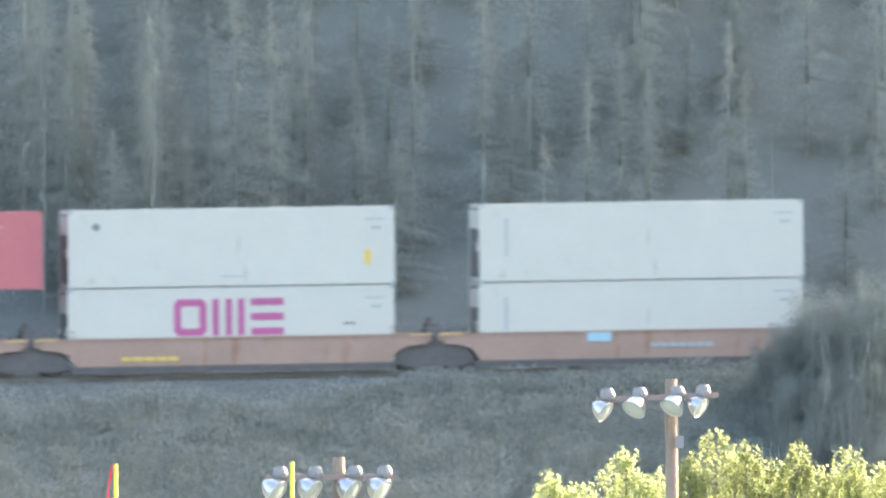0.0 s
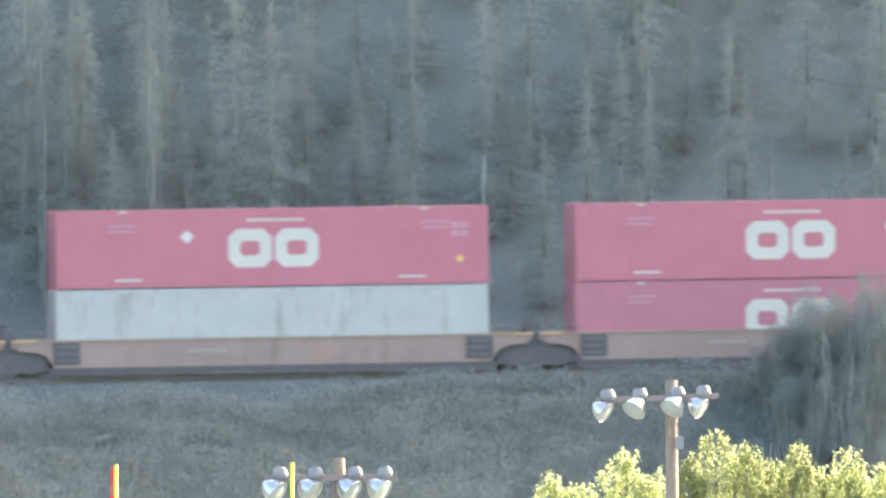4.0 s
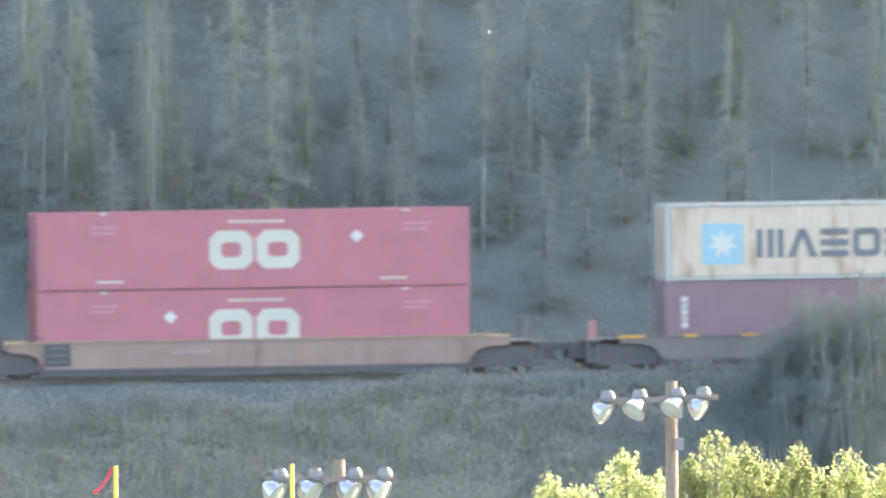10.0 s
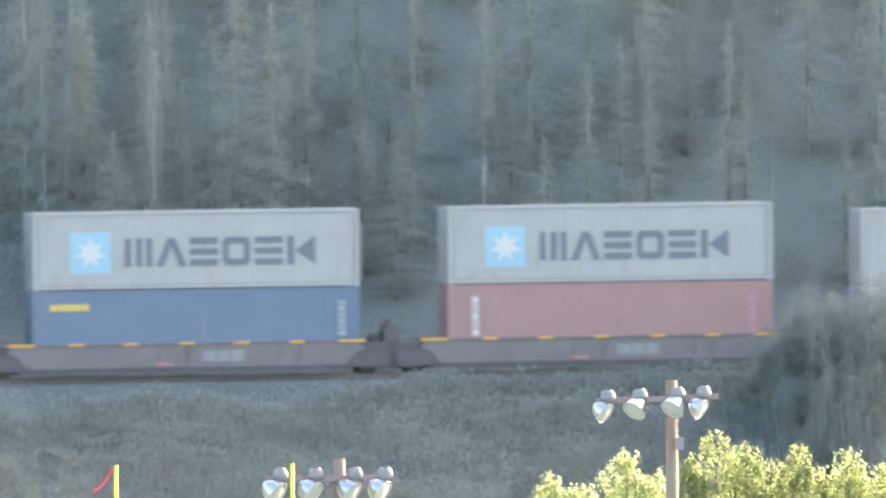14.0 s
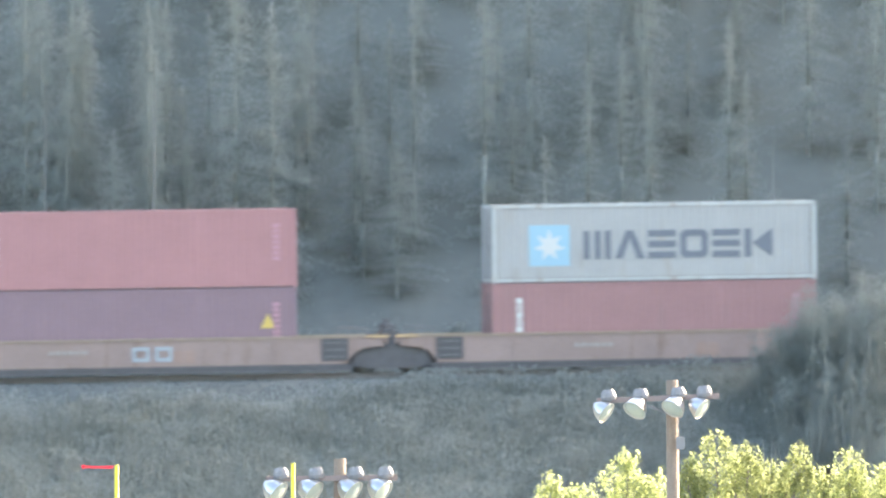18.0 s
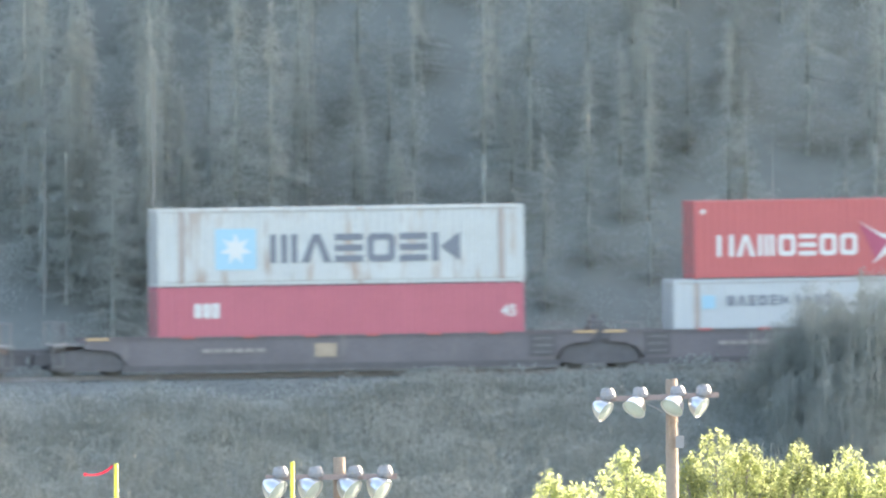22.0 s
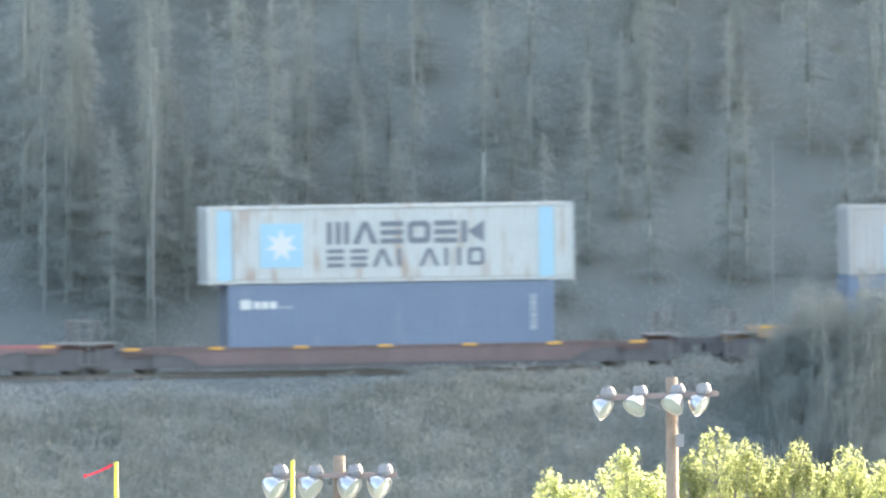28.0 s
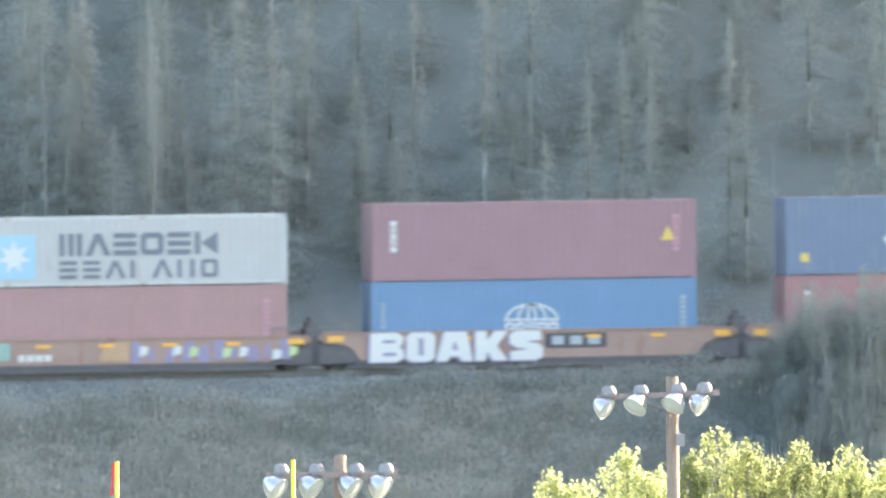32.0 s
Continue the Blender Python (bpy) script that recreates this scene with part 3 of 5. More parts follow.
def plant_shrubs():
    kinds = [leafy_shrub(51, 0.021, 24, 0.45), leafy_shrub(52, 0.022, 22, 0.4), leafy_shrub(53, 0.022, 15, 0.15), leafy_shrub(54, 0.023, 14, 0.1)]
    spots = [(10.9, -6, 13.8), (11.0, -7, 14.9), (11.6, -8, 15.5), (12.1, -8, 16.2), (12.5, -9, 16.6), (13.5, -8, 16.3), (13.6, -10, 16.2), (15.0, -9, 16.9), (15.7, -9, 17.2), (16.6, -8, 17.3),
             (11.3, -11, 13.7), (11.6, -14, 12.2), (13.9, -14, 13.1), (15.2, -13, 13.9), (13.3, -12, 14.7), (11.9, -6.5, 15.2), (14.3, -7, 16.0), (16.0, -11, 15.4), (12.9, -6.5, 16.2), (13.2, -7.5, 16.7), (14.6, -7.5, 16.8), (15.3, -6.5, 17.1), (16.2, -7, 17.2), (14.7, -10.5, 16.0), (13.0, -9.2, 16.0),
             (12.2, -12.5, 13.4), (12.8, -15.0, 12.3), (14.5, -15.5, 12.5), (15.6, -15.0, 12.9), (13.6, -16.5, 11.6), (15.0, -17.0, 11.7), (12.4, -17.0, 11.2), (14.2, -12.2, 14.4), (15.8, -12.6, 14.6), (13.1, -13.6, 13.4), (16.4, -13.8, 13.8), (11.0, -13.2, 12.2), (11.4, -9.7, 13.6), (12.0, -10.6, 14.1), (12.7, -11.3, 14.2), (10.9, -10.4, 12.9)]
    r = np.random.RandomState(55)
    first = {}
    for i, (s, n, top) in enumerate(spots):
        k, p, z = (i % 2 if n > -9.6 else 2 + i % 2), at(s, n), ground_z(s, n)
        h = top - z
        w = max(2.2, h * 0.95)
        m = pose(p.x, p.y, z, 0, 0, r.uniform(-60, 60)) @ Matrix.Diagonal((w, w, h, 1))
        if k not in first:
            ob = thing("willow_shrub", m, "tall many-stemmed haze-greyed willow shrub growing on the railway bank", "shrub", "willow thicket by the track")
            part("crown", kinds[k][0], None, ob)
            [part("stem", q, None, ob) for q in kinds[k][1]]
            first[k] = ob
        else:
            copy_thing(first[k], pose(0, 0, 0)).matrix_basis = m


def cottonwood(name, x, y, base, lobes, seed, label):
    """A sunlit broadleaf tree: forked trunk, limbs into each lobe of the crown, leaves on upright shoots."""
    r = np.random.RandomState(seed)
    tree = thing(name, pose(x, y, base), label, "tree", "cottonwoods by the field")
    mid = max(l[1] for l in lobes) - base
    part("trunk", Geo().tube((0, 0, -0.5), (0.05, 0, mid * 0.35), 0.24, 0.17, 10).tube((0.05, 0, mid * 0.35), (0, 0.1, mid * 0.6), 0.17, 0.11, 10), M["bark"], tree, "grey furrowed trunk", True)
    C, A, U, LEN, WID = [], [], [], [], []
    between = [((a[0] + b[0]) / 2 + r.uniform(-0.1, 0.1), min(a[1], b[1]) - r.uniform(0.05, 0.45), 0.5) for a, b in zip(lobes, lobes[1:])]
    for i, (lx, top, w) in enumerate(lobes + between):
        for row in range(4):
            dz = row * w * 1.15
            cy = r.uniform(-0.5, 0.5) + 0.2 * row
            centre = np.array([lx - x + r.uniform(-0.2, 0.2) * row, cy, top - base - w * 1.25 - dz])
            rx, rz = w * 0.9, w * (1.25 if row == 0 else 0.95)
            part("limb", Geo().tube((0.02, 0.05, mid * 0.4), tuple(centre), 0.08, 0.025, 6), M["bark"], tree)
            shoots = (96 if i < len(lobes) else 55, 24, 14, 12)[row]
            for _ in range(shoots):
                d = unit(np.array([r.normal(0, 1, 3)]))[0]
                q = r.uniform(0.15, 1.0) ** 0.6
                narrow = 1.15 - 0.6 * max(0.0, d[2] * q)
                tip = centre + d * q * (rx * narrow, rx * 0.2, rz) * r.uniform(0.9, 1.03)
                for j in range(16):
                    c = tip + np.array([r.normal(0, 0.05), r.normal(0, 0.05), -0.017 * j + 0.07 + r.normal(0, 0.02)])
                    C.append(c)
                    A.append((r.normal(0, 0.7), r.normal(0, 0.7), -0.55)), U.append(r.normal(0, 1, 3))
                    LEN.append(r.uniform(0.055, 0.095)), WID.append(r.uniform(0.045, 0.08))
    me = cards(np.array(C), unit(np.array(A)), unit(np.array(U)), np.array(LEN), np.array(WID), "crown", M["cottonwood"])
    part("crown", me, None, tree)
    return tree


def build_field():
    cottonwood("cottonwood_tree", 4.0, 392, 5.0, [(2.50, 15.30, 0.59), (3.22, 15.07, 0.59), (4.27, 15.96, 0.68), (4.99, 15.33, 0.52)], 61, "sunlit yellow-green cottonwood with rounded leafy tops")
    cottonwood("cottonwood_tree", 6.9, 391, 5.0, [(5.64, 15.69, 0.59), (6.30, 16.32, 0.76), (7.02, 16.06, 0.59), (7.61, 15.59, 0.59), (8.22, 16.02, 0.55)], 62, "tall sunlit yellow-green cottonwood with a few bare twigs")
    cottonwood("cottonwood_tree", 9.9, 392, 5.0, [(8.79, 15.50, 0.59), (9.37, 15.83, 0.65), (10.16, 15.46, 0.59), (11.01, 15.69, 0.79), (11.9, 15.6, 0.7)], 63, "sunlit yellow-green cottonwood at the edge of the field")
    r = np.random.RandomState(64)
    twig = thing("dead_branch", pose(0, 0, 0), "bare dead twigs standing out of a cottonwood crown", "branch")
    for i in range(5):
        x0 = 7.42 + 0.13 * i
        part("twig", Geo().tube((x0, 390.6, 15.3), (x0 + r.uniform(-0.2, 0.2), 390.6, 15.95 + r.uniform(-0.15, 0.2)), 0.016, 0.007, 5), M["snag"], twig)
    floodlight_pole(5.13, 380, 17.58, (-1.70, -0.46), (1.06, -0.35), [(-1.42, "side"), (-0.70, "front"), (0.15, "front"), (0.73, "side")], True)
    floodlight_pole(-2.286, 372, 16.0, (-1.62, -0.44), (1.27, -0.41), [(-1.28, "low"), (-0.50, "low"), (0.36, "low"), (1.02, "low")], False)
    goalpost()


def floodlight_pole(x, y, top, a, b, lamps, brace):
    h = top - 5.0
    pole = thing("floodlight_pole", pose(x, y, 5.0), "weathered timber floodlight pole with four aluminium lamps on a crossarm", "light pole", "field floodlights")
    g = Geo().tube((0.10, 0, -0.6), (0.0, 0, h), 0.19, 0.135, 14)
    part("pole", g, M["polewood"], pole, "sun-bleached timber pole", True)
    za, zb = h + a[1], h + b[1]
    yo = -0.20
    arm = Geo()
    arm.prism([(a[0], za - 0.06), (b[0], zb - 0.06), (b[0], zb + 0.06), (a[0], za + 0.06)], yo - 0.05, yo + 0.05)
    part("crossarm", arm, M["armwood"], pole, "painted timber crossarm")
    if brace:
        part("brace", Geo().tube((-0.62, yo, h - 0.52), (-0.05, yo + 0.02, h - 0.78), 0.018, None, 6), M["lampbox"], pole)
        part("junction_box", Geo().box(0.09, 0.28, -0.3, -0.12, h - 1.55, h - 1.27), M["lampbox"], pole, "small grey junction box")
        part("conduit", Geo().tube((0.15, -0.2, h - 1.27), (0.08, -0.2, h - 0.4), 0.014, None, 6), M["lampbox"], pole)
    else:
        part("conduit", Geo().tube((0.12, -0.19, 0.3), (0.06, -0.2, h - 0.5), 0.014, None, 6), M["lampbox"], pole)
    for lx, kind in lamps:
        z = za + (zb - za) * (lx - a[0]) / (b[0] - a[0])
        aim = {"side": (0.74, -0.42, -0.52), "front": (-0.45, -0.55, -0.72), "low": (0.72, -0.42, -0.55)}[kind]
        ob = part("floodlight", Geo().lathe([(0, 0.08), (0.0, 0.17), (0.08, 0.19), (0.09, 0.175), (0.17, 0.16), (0.235, 0.12), (0.24, 0.0)], (lx, yo, z + 0.0), (-0.12, 0, 1), 12), M["lampbox"], pole, "grey cast ballast housing")
        ax = Vector(aim).normalized()
        apex = Vector((lx, yo - 0.06, z - 0.02)) - ax * 0.04 if kind == "front" else Vector((lx - (0.36 if kind == "low" else 0.32), yo - 0.08, z - 0.10))
        if kind != "front":
            part("yoke", Geo().tube((lx - 0.02, yo - 0.06, z), tuple(apex + ax * 0.12), 0.03, None, 6), M["lampbox"], ob)
        fit = {"front": 1.0, "side": 0.93, "low": 1.08}[kind]
        part("reflector", Geo().lathe([(h * fit, q * fit) for h, q in ((0.0, 0.07), (0.05, 0.12), (0.13, 0.18), (0.24, 0.235), (0.36, 0.265), (0.38, 0.28), (0.38, 0.262), (0.24, 0.225), (0.05, 0.11))], tuple(apex), aim, 22), M["alu"], ob, "spun aluminium reflector", True)
        part("lamp_glass", Geo().lathe([(0.355 * fit, 0.26 * fit), (0.385 * fit, 0.15 * fit), (0.395 * fit, 0.0)], tuple(apex), aim, 20), M["lens"], ob, "frosted front glass", True)
        part("bracket", Geo().box(lx - 0.05, lx + 0.05, yo - 0.1, yo + 0.06, z - 0.12, z + 0.06), M["lampbox"], ob)


RIBBON_TOP = Vector((-6.962 - 0.07, 359.9, 16.10))


def goalpost():
    post = thing("goalpost", pose(0, 0, 5.0), "yellow painted steel football goalpost", "goalpost")
    p, q = Vector((-6.962, 360.0, 0)), Vector((-3.246, 364.2, 0))
    for c, top in ((p, 11.14), (q, 11.08)):
        part("upright", Geo().tube((c.x, c.y, 3.05), (c.x, c.y, top), 0.046, None, 14), M["postyellow"], post, "", True)
    part("crossbar", Geo().tube(tuple(p + Vector((0, 0, 3.05))), tuple(q + Vector((0, 0, 3.05))), 0.08, None, 14), M["postyellow"], post, "", True)
    m = (p + q) / 2
    back = Vector((0.75, -0.66, 0))
    part("support", Geo().tube(tuple(m - back * 1.8), tuple(m - back * 1.8 + Vector((0, 0, 2.2))), 0.1, None, 14).tube(tuple(m - back * 1.8 + Vector((0, 0, 2.2))), tuple(m + Vector((0, 0, 3.05))), 0.1, None, 14), M["postyellow"], post, "", True)


def build_insects():
    """Insects over the sunlit field, drawn as white tufts, placed to fit the camera."""
    made = []
    for size in (0.045, 0.04):
        g = Geo()
        for i in range(9):
            a, e = 2.4 * i, math.asin(-0.9 + 0.225 * i)
            d = Vector((math.cos(a) * math.cos(e), math.sin(a) * math.cos(e), math.sin(e))) * size
            g.tube((0, 0, 0), tuple(d), size * 0.28, size * 0.10, 5)
        ob = new("drifting_seed", g.mesh("drifting_seed", M["fluff"]))
        made.append(tagged(ob, "tiny flying insect in sunlight, drawn as a white tuft", "seed", "drifting seeds"))
    return made


def build_ribbon():
    """A thin streamer in five stiff pieces, tied to the top of an upright; it hangs down its own -z."""
    rib = thing("wind_ribbon", Matrix.Translation(RIBBON_TOP), "thin red nylon ribbon tied to the top of a yellow goalpost", "ribbon")
    pieces = []
    for j in range(5):
        w = 0.022 - 0.002 * j
        g = Geo().box(-w, w, -0.004, 0.004, -0.145, 0.0)
        if j == 4:
            g.box(-0.035, 0.035, -0.02, 0.02, -0.15, -0.10)
        pieces.append(part("ribbon_piece", g, M["ribbon"], rib))
    return rib, pieces


# ---- markings on the boxes: plain shapes in their colours ----
FACE0, FACE1 = -1.226, -1.205


def star_geo(x, z, r):
    g = Geo()
    g.prism([(x + (r if i % 2 == 0 else r * 0.45) * math.sin(math.pi * i / 7), z + (r if i % 2 == 0 else r * 0.45) * math.cos(math.pi * i / 7)) for i in range(14)][::-1], FACE0 - 0.008, FACE0 + 0.002)
    return g


def smooth_path(pts, steps=5):
    """Rounds off a line of (x, z) points."""
    out = []
    for i in range(len(pts) - 1):
        p = [Vector(pts[max(0, min(len(pts) - 1, i + j))]) for j in (-1, 0, 1, 2)]
        for q in range(steps):
            t = q / steps
            v = 0.5 * (2 * p[1] + (p[2] - p[0]) * t + (2 * p[0] - 5 * p[1] + 4 * p[2] - p[3]) * t * t + (3 * p[1] - p[0] - 3 * p[2] + p[3]) * t ** 3)
            out.append((v.x, v.y))
    return out + [tuple(pts[-1])]


def star_panel(o, x0, x1, z0, z1):
    p = part("logo_panel", Geo().box(x0, x1, FACE0, FACE1, z0, z1), M["skyink"], o, "light blue square panel")
    part("star", star_geo((x0 + x1) / 2, (z0 + z1) / 2, (x1 - x0) * 0.40), M["whiteink"], p, "white seven-pointed star")


def chevron(g, x0, x1, z0, z1, w):
    m, e = (x0 + x1) / 2, w * 1.1
    return g.prism([(x0, z0), (x0 + e, z0), (m, z1 - e * 0.9), (x1 - e, z0), (x1, z0), (m + e * 0.45, z1), (m - e * 0.45, z1)], FACE0, FACE1)


def bevel_ring(g, x0, x1, z0, z1, w, c):
    """A frame of stroke w whose outer corners are cut off by c."""
    out = [(x0 + c, z0), (x1 - c, z0), (x1, z0 + c), (x1, z1 - c), (x1 - c, z1), (x0 + c, z1), (x0, z1 - c), (x0, z0 + c)]
    i = c * 0.35
    a, b, p, q = x0 + w, x1 - w, z0 + w, z1 - w
    inn = [(a + i, p), (b - i, p), (b, p + i), (b, q - i), (b - i, q), (a + i, q), (a, q - i), (a, p + i)]
    n = len(g.v)
    g.v += [(x, y, z) for y in (FACE0, FACE1) for loop in (out, inn) for x, z in loop]
    for k in range(8):
        j = (k + 1) % 8
        oa, ob_, ia, ib = n + k, n + j, n + 8 + k, n + 8 + j
        g.f += [(oa, ob_, ib, ia), (oa + 16, ia + 16, ib + 16, ob_ + 16), (oa, oa + 16, ob_ + 16, ob_), (ia, ib, ib + 16, ia + 16)]
    return g


def shapes_row(o, x0, x1, z0, z1, kinds, stroke, ink, gap=0.13, label=""):
    """A row of plain shapes, in place of a brand's letters: o ring, = stacked bars, i two posts, m three posts, ^ chevron, < bar and wedge, l one post."""
    w = (x1 - x0 + gap) / len(kinds)
    for i, kind in enumerate(kinds):
        a, b, g = x0 + i * w, x0 + (i + 1) * w - gap, Geo()
        h, m = z1 - z0, (a + b) / 2
        if kind == "=":
            t = min(stroke, h * 0.24)
            for q in (z0, (z0 + z1 - t) / 2, z1 - t):
                part("lettering", Geo().box(a, b, FACE0, FACE1, q, q + t), M[ink], o, label)
            continue
        if kind in "iml":
            for c in {"i": (a, b - stroke), "m": (a, m - stroke * 0.45, b - stroke), "l": (a,)}[kind]:
                part("lettering", Geo().box(c, c + stroke * (0.9 if kind == "m" else 1.0), FACE0, FACE1, z0, z1), M[ink], o, label)
            continue
        if kind == "o":
            bevel_ring(g, a, b, z0, z1, stroke, stroke * 0.6)
        elif kind == "^":
            chevron(g, a - gap * 0.3, b + gap * 0.3, z0, z1, stroke * 1.1)
        else:
            part("lettering", Geo().box(a, a + stroke, FACE0, FACE1, z0, z1), M[ink], o, label)
            g.prism([(a + stroke * 1.2, (z0 + z1) / 2), (b, z0), (b, z1)], FACE0, FACE1)
        part("lettering", g, M[ink], o, label)


def bars_row(o, x0, x1, z0, z1, count, ink, gap=0.06, label=""):
    g, w = Geo(), (x1 - x0 + gap) / count
    for i in range(count):
        g.box(x0 + i * w, x0 + (i + 1) * w - gap, FACE0, FACE1, z0, z1)
    return tagged(part("lettering", g, M[ink], o, label), kind="stuff")


def bars_col(o, x, z0, z1, count, ink, wide=0.22):
    g, w = Geo(), (z1 - z0) / count
    for i in range(count):
        if i % 2 == 0:
            g.box(x, x + wide, FACE0, FACE1, z0 + i * w, z0 + (i + 1) * w - 0.05)
        else:
            g.ring(x, x + wide, z0 + i * w, z0 + (i + 1) * w - 0.05, 0.06, FACE0, FACE1)
    tagged(part("marking", g, M[ink], o), kind="stuff")


def spot(o, x, z, r, ink):
    part("marking", Geo().prism([(x, z - r), (x + r, z), (x, z + r), (x - r, z)], FACE0, FACE1), M[ink], o)


def words(text, o, x, z, size, ink, y=FACE0, name="lettering", bold=0.0, label="", wide=1.0):
    cu = bpy.data.curves.new("words", "FONT")
    cu.body, cu.size, cu.extrude, cu.offset = text, size, 0.004, bold
    tmp = bpy.data.objects.new("words", cu)
    scene.collection.objects.link(tmp)
    me = bpy.data.meshes.new_from_object(tmp, depsgraph=bpy.context.evaluated_depsgraph_get())
    bpy.data.objects.remove(tmp)
    me.materials.clear()
    me.materials.append(M[ink])
    ob = part(name, me, None, o, label)
    ob.matrix_basis = pose(x, y, z, 90, 0, 0) @ Matrix.Diagonal((wide, 1, 1, 1))
    return ob


def star_big(o, H, ink="navyink"):
    star_panel(o, -4.72, -3.20, H - 2.28, H - 0.76)
    shapes_row(o, -2.67, 4.43, H - 2.05, H - 1.0, "m^=o=<", 0.25, ink, 0.17, "dark blue plain shape")


def star_low(o, H, ink="navyink"):
    star_panel(o, -4.62, -3.10, H - 2.35, H - 0.72)
    shapes_row(o, -2.5, 4.4, H - 1.98, H - 0.92, "m^=o=<", 0.25, ink, 0.17, "dark blue plain shape")


def star_small(o, H):
    star_panel(o, -4.75, -3.3, H - 2.2, H - 0.7)
    shapes_row(o, -2.4, 3.45, H - 1.45, H - 0.62, "m^=o=<", 0.21, "navyink", 0.15)


def star_two_rows(o, H):
    star_panel(o, -4.9, -3.3, H - 2.28, H - 0.65)
    shapes_row(o, -2.4, 3.5, H - 1.45, H - 0.62, "m^=o=<", 0.21, "navyink", 0.15)
    shapes_row(o, -2.4, 3.5, H - 2.3, H - 1.63, "==^l^io", 0.15, "navyink", 0.24)


def two_cream_outlines(o, H, diamond, yellow=None, shift=0.0):
    for x0 in (-1.66 + shift, 0.09 + shift):
        part("lettering", bevel_ring(Geo(), x0, x0 + 1.62, H - 2.16, H - 0.74, 0.44, 0.3), M["creamink"], o, "thick cream frame")
    spot(o, diamond, H - 1.0, 0.25, "whiteink")
    bars_row(o, -0.95, 1.15, H - 0.46, H - 0.36, 16, "creamink", 0.03)
    for x in (-5.6, 6.1):
        bars_row(o, x - 0.5, x + 0.5, H - 0.62, H - 0.52, 7, "faintink", 0.03)
        bars_row(o, x - 0.5, x + 0.4, H - 0.82, H - 0.72, 6, "faintink", 0.03)
    for x, w, z0, z1 in ((-5.4, 0.5, 0.28, 0.36), (5.2, 0.5, 0.28, 0.36), (-5.6, 0.14, H - 0.1, H - 0.03), (5.7, 0.14, H - 0.1, H - 0.03)):
        part("marking", Geo().box(x - w, x + w, FACE0, FACE1, z0, z1), M["creamink"], o)
    if yellow:
        spot(o, yellow, 0.95, 0.16, "yellowink")
        for z in (H - 0.82, H - 1.12):
            bars_row(o, yellow - 0.3, yellow + 0.3, z, z + 0.22, 2, "faintink", 0.08)


def small_marks(o, L, H, ink="greyink", right=True):
    x = L / 2 - 1.1
    if right:
        bars_row(o, x, x + 0.7, H - 0.5, H - 0.42, 5, ink, 0.03)
        bars_row(o, x + 0.25, x + 0.6, H - 0.85, H - 0.72, 2, ink, 0.04)


def three_magenta_outlines(o, H):
    shapes_row(o, -2.15, 1.95, H - 1.78, H - 0.42, "om=", 0.27, "magink", 0.22, "thick magenta plain shape")
    small_marks(o, 12.19, H)
    bars_row(o, 4.2, 4.6, H - 1.45, H - 1.35, 2, "navyink")


def reefer_plain(o, H):
    bars_col(o, -5.15, H - 1.9, H - 0.5, 9, "greyink", 0.14)
    small_marks(o, 12.19, H)


def reefer_top(o, H):
    spot(o, -5.05, H - 0.62, 0.18, "navyink")
    part("marking", Geo().box(4.95, 5.2, FACE0, FACE1, 0.75, 1.3), M["yellowink"], o, "yellow sticker")
    bars_row(o, -0.4, 0.4, 0.35, 0.42, 6, "greyink", 0.03)
    small_marks(o, 12.19, H)


def white_blocks(o, H):
    shapes_row(o, -0.98, 0.98, H - 1.62, H - 0.62, "moo", 0.19, "whiteink", 0.07, "bold white plain shape")
    part("marking", Geo().box(-0.98, 0.98, FACE0, FACE1, H - 2.0, H - 1.74), M["whiteink"], o)
    words("YOUR INTRA-ASIA PARTNER", o, -2.95, H - 2.44, 0.385, "whiteink", bold=0.006)
    part("marking", Geo().ring(4.9, 5.3, H - 0.75, H - 0.45, 0.07, FACE0, FACE1).box(5.25, 5.4, FACE0, FACE1, H - 0.95, H - 0.84), M["whiteink"], o)


def three_white_outlines(o, H):
    shapes_row(o, -2.05, 2.05, H - 2.05, H - 0.60, "om=", 0.30, "whiteink", 0.22, "thick white plain shape")
    bars_row(o, -2.0, 2.0, H - 2.42, H - 2.27, 19, "whiteink", 0.07)
    spot(o, 5.55, 0.7, 0.2, "yellowink")


def white_sweeps(o, H):
    shapes_row(o, -5.25, 0.05, H - 2.08, H - 1.28, "i^mo=oo", 0.17, "whiteink", 0.14, "white plain shape")
    shapes_row(o, 3.1, 5.2, H - 2.05, H - 1.25, "=io", 0.17, "whiteink", 0.14, "white plain shape")
    part("logo_shape", Geo().prism([(0.15, H - 0.95), (0.75, H - 2.25), (1.6, H - 1.7)], FACE0, FACE1), M["redink"], o, "dark red pennant shape")
    part("logo_shape", Geo().prism([(1.3, H - 1.55), (2.2, H - 1.62), (2.9, H - 2.15), (2.2, H - 1.2)], FACE0, FACE1), M["redink"], o, "dark red pennant shape")
    g = Geo().prism([(0.1, H - 0.82), (0.9, H - 1.28), (1.5, H - 1.4), (2.25, H - 1.2), (1.75, H - 1.68), (1.0, H - 1.45)], FACE0 - 0.006, FACE1)
    g.prism([(0.62, H - 2.42), (1.3, H - 1.95), (2.0, H - 1.95), (3.0, H - 2.3), (2.0, H - 1.72), (1.2, H - 1.68)], FACE0 - 0.006, FACE1)
    part("logo_shape", g, M["whiteink"], o, "two crossing white sweeps")
    bars_row(o, 4.85, 5.7, H - 0.62, H - 0.5, 5, "whiteink", 0.03)
    spot(o, -5.75, H - 0.4, 0.12, "whiteink")


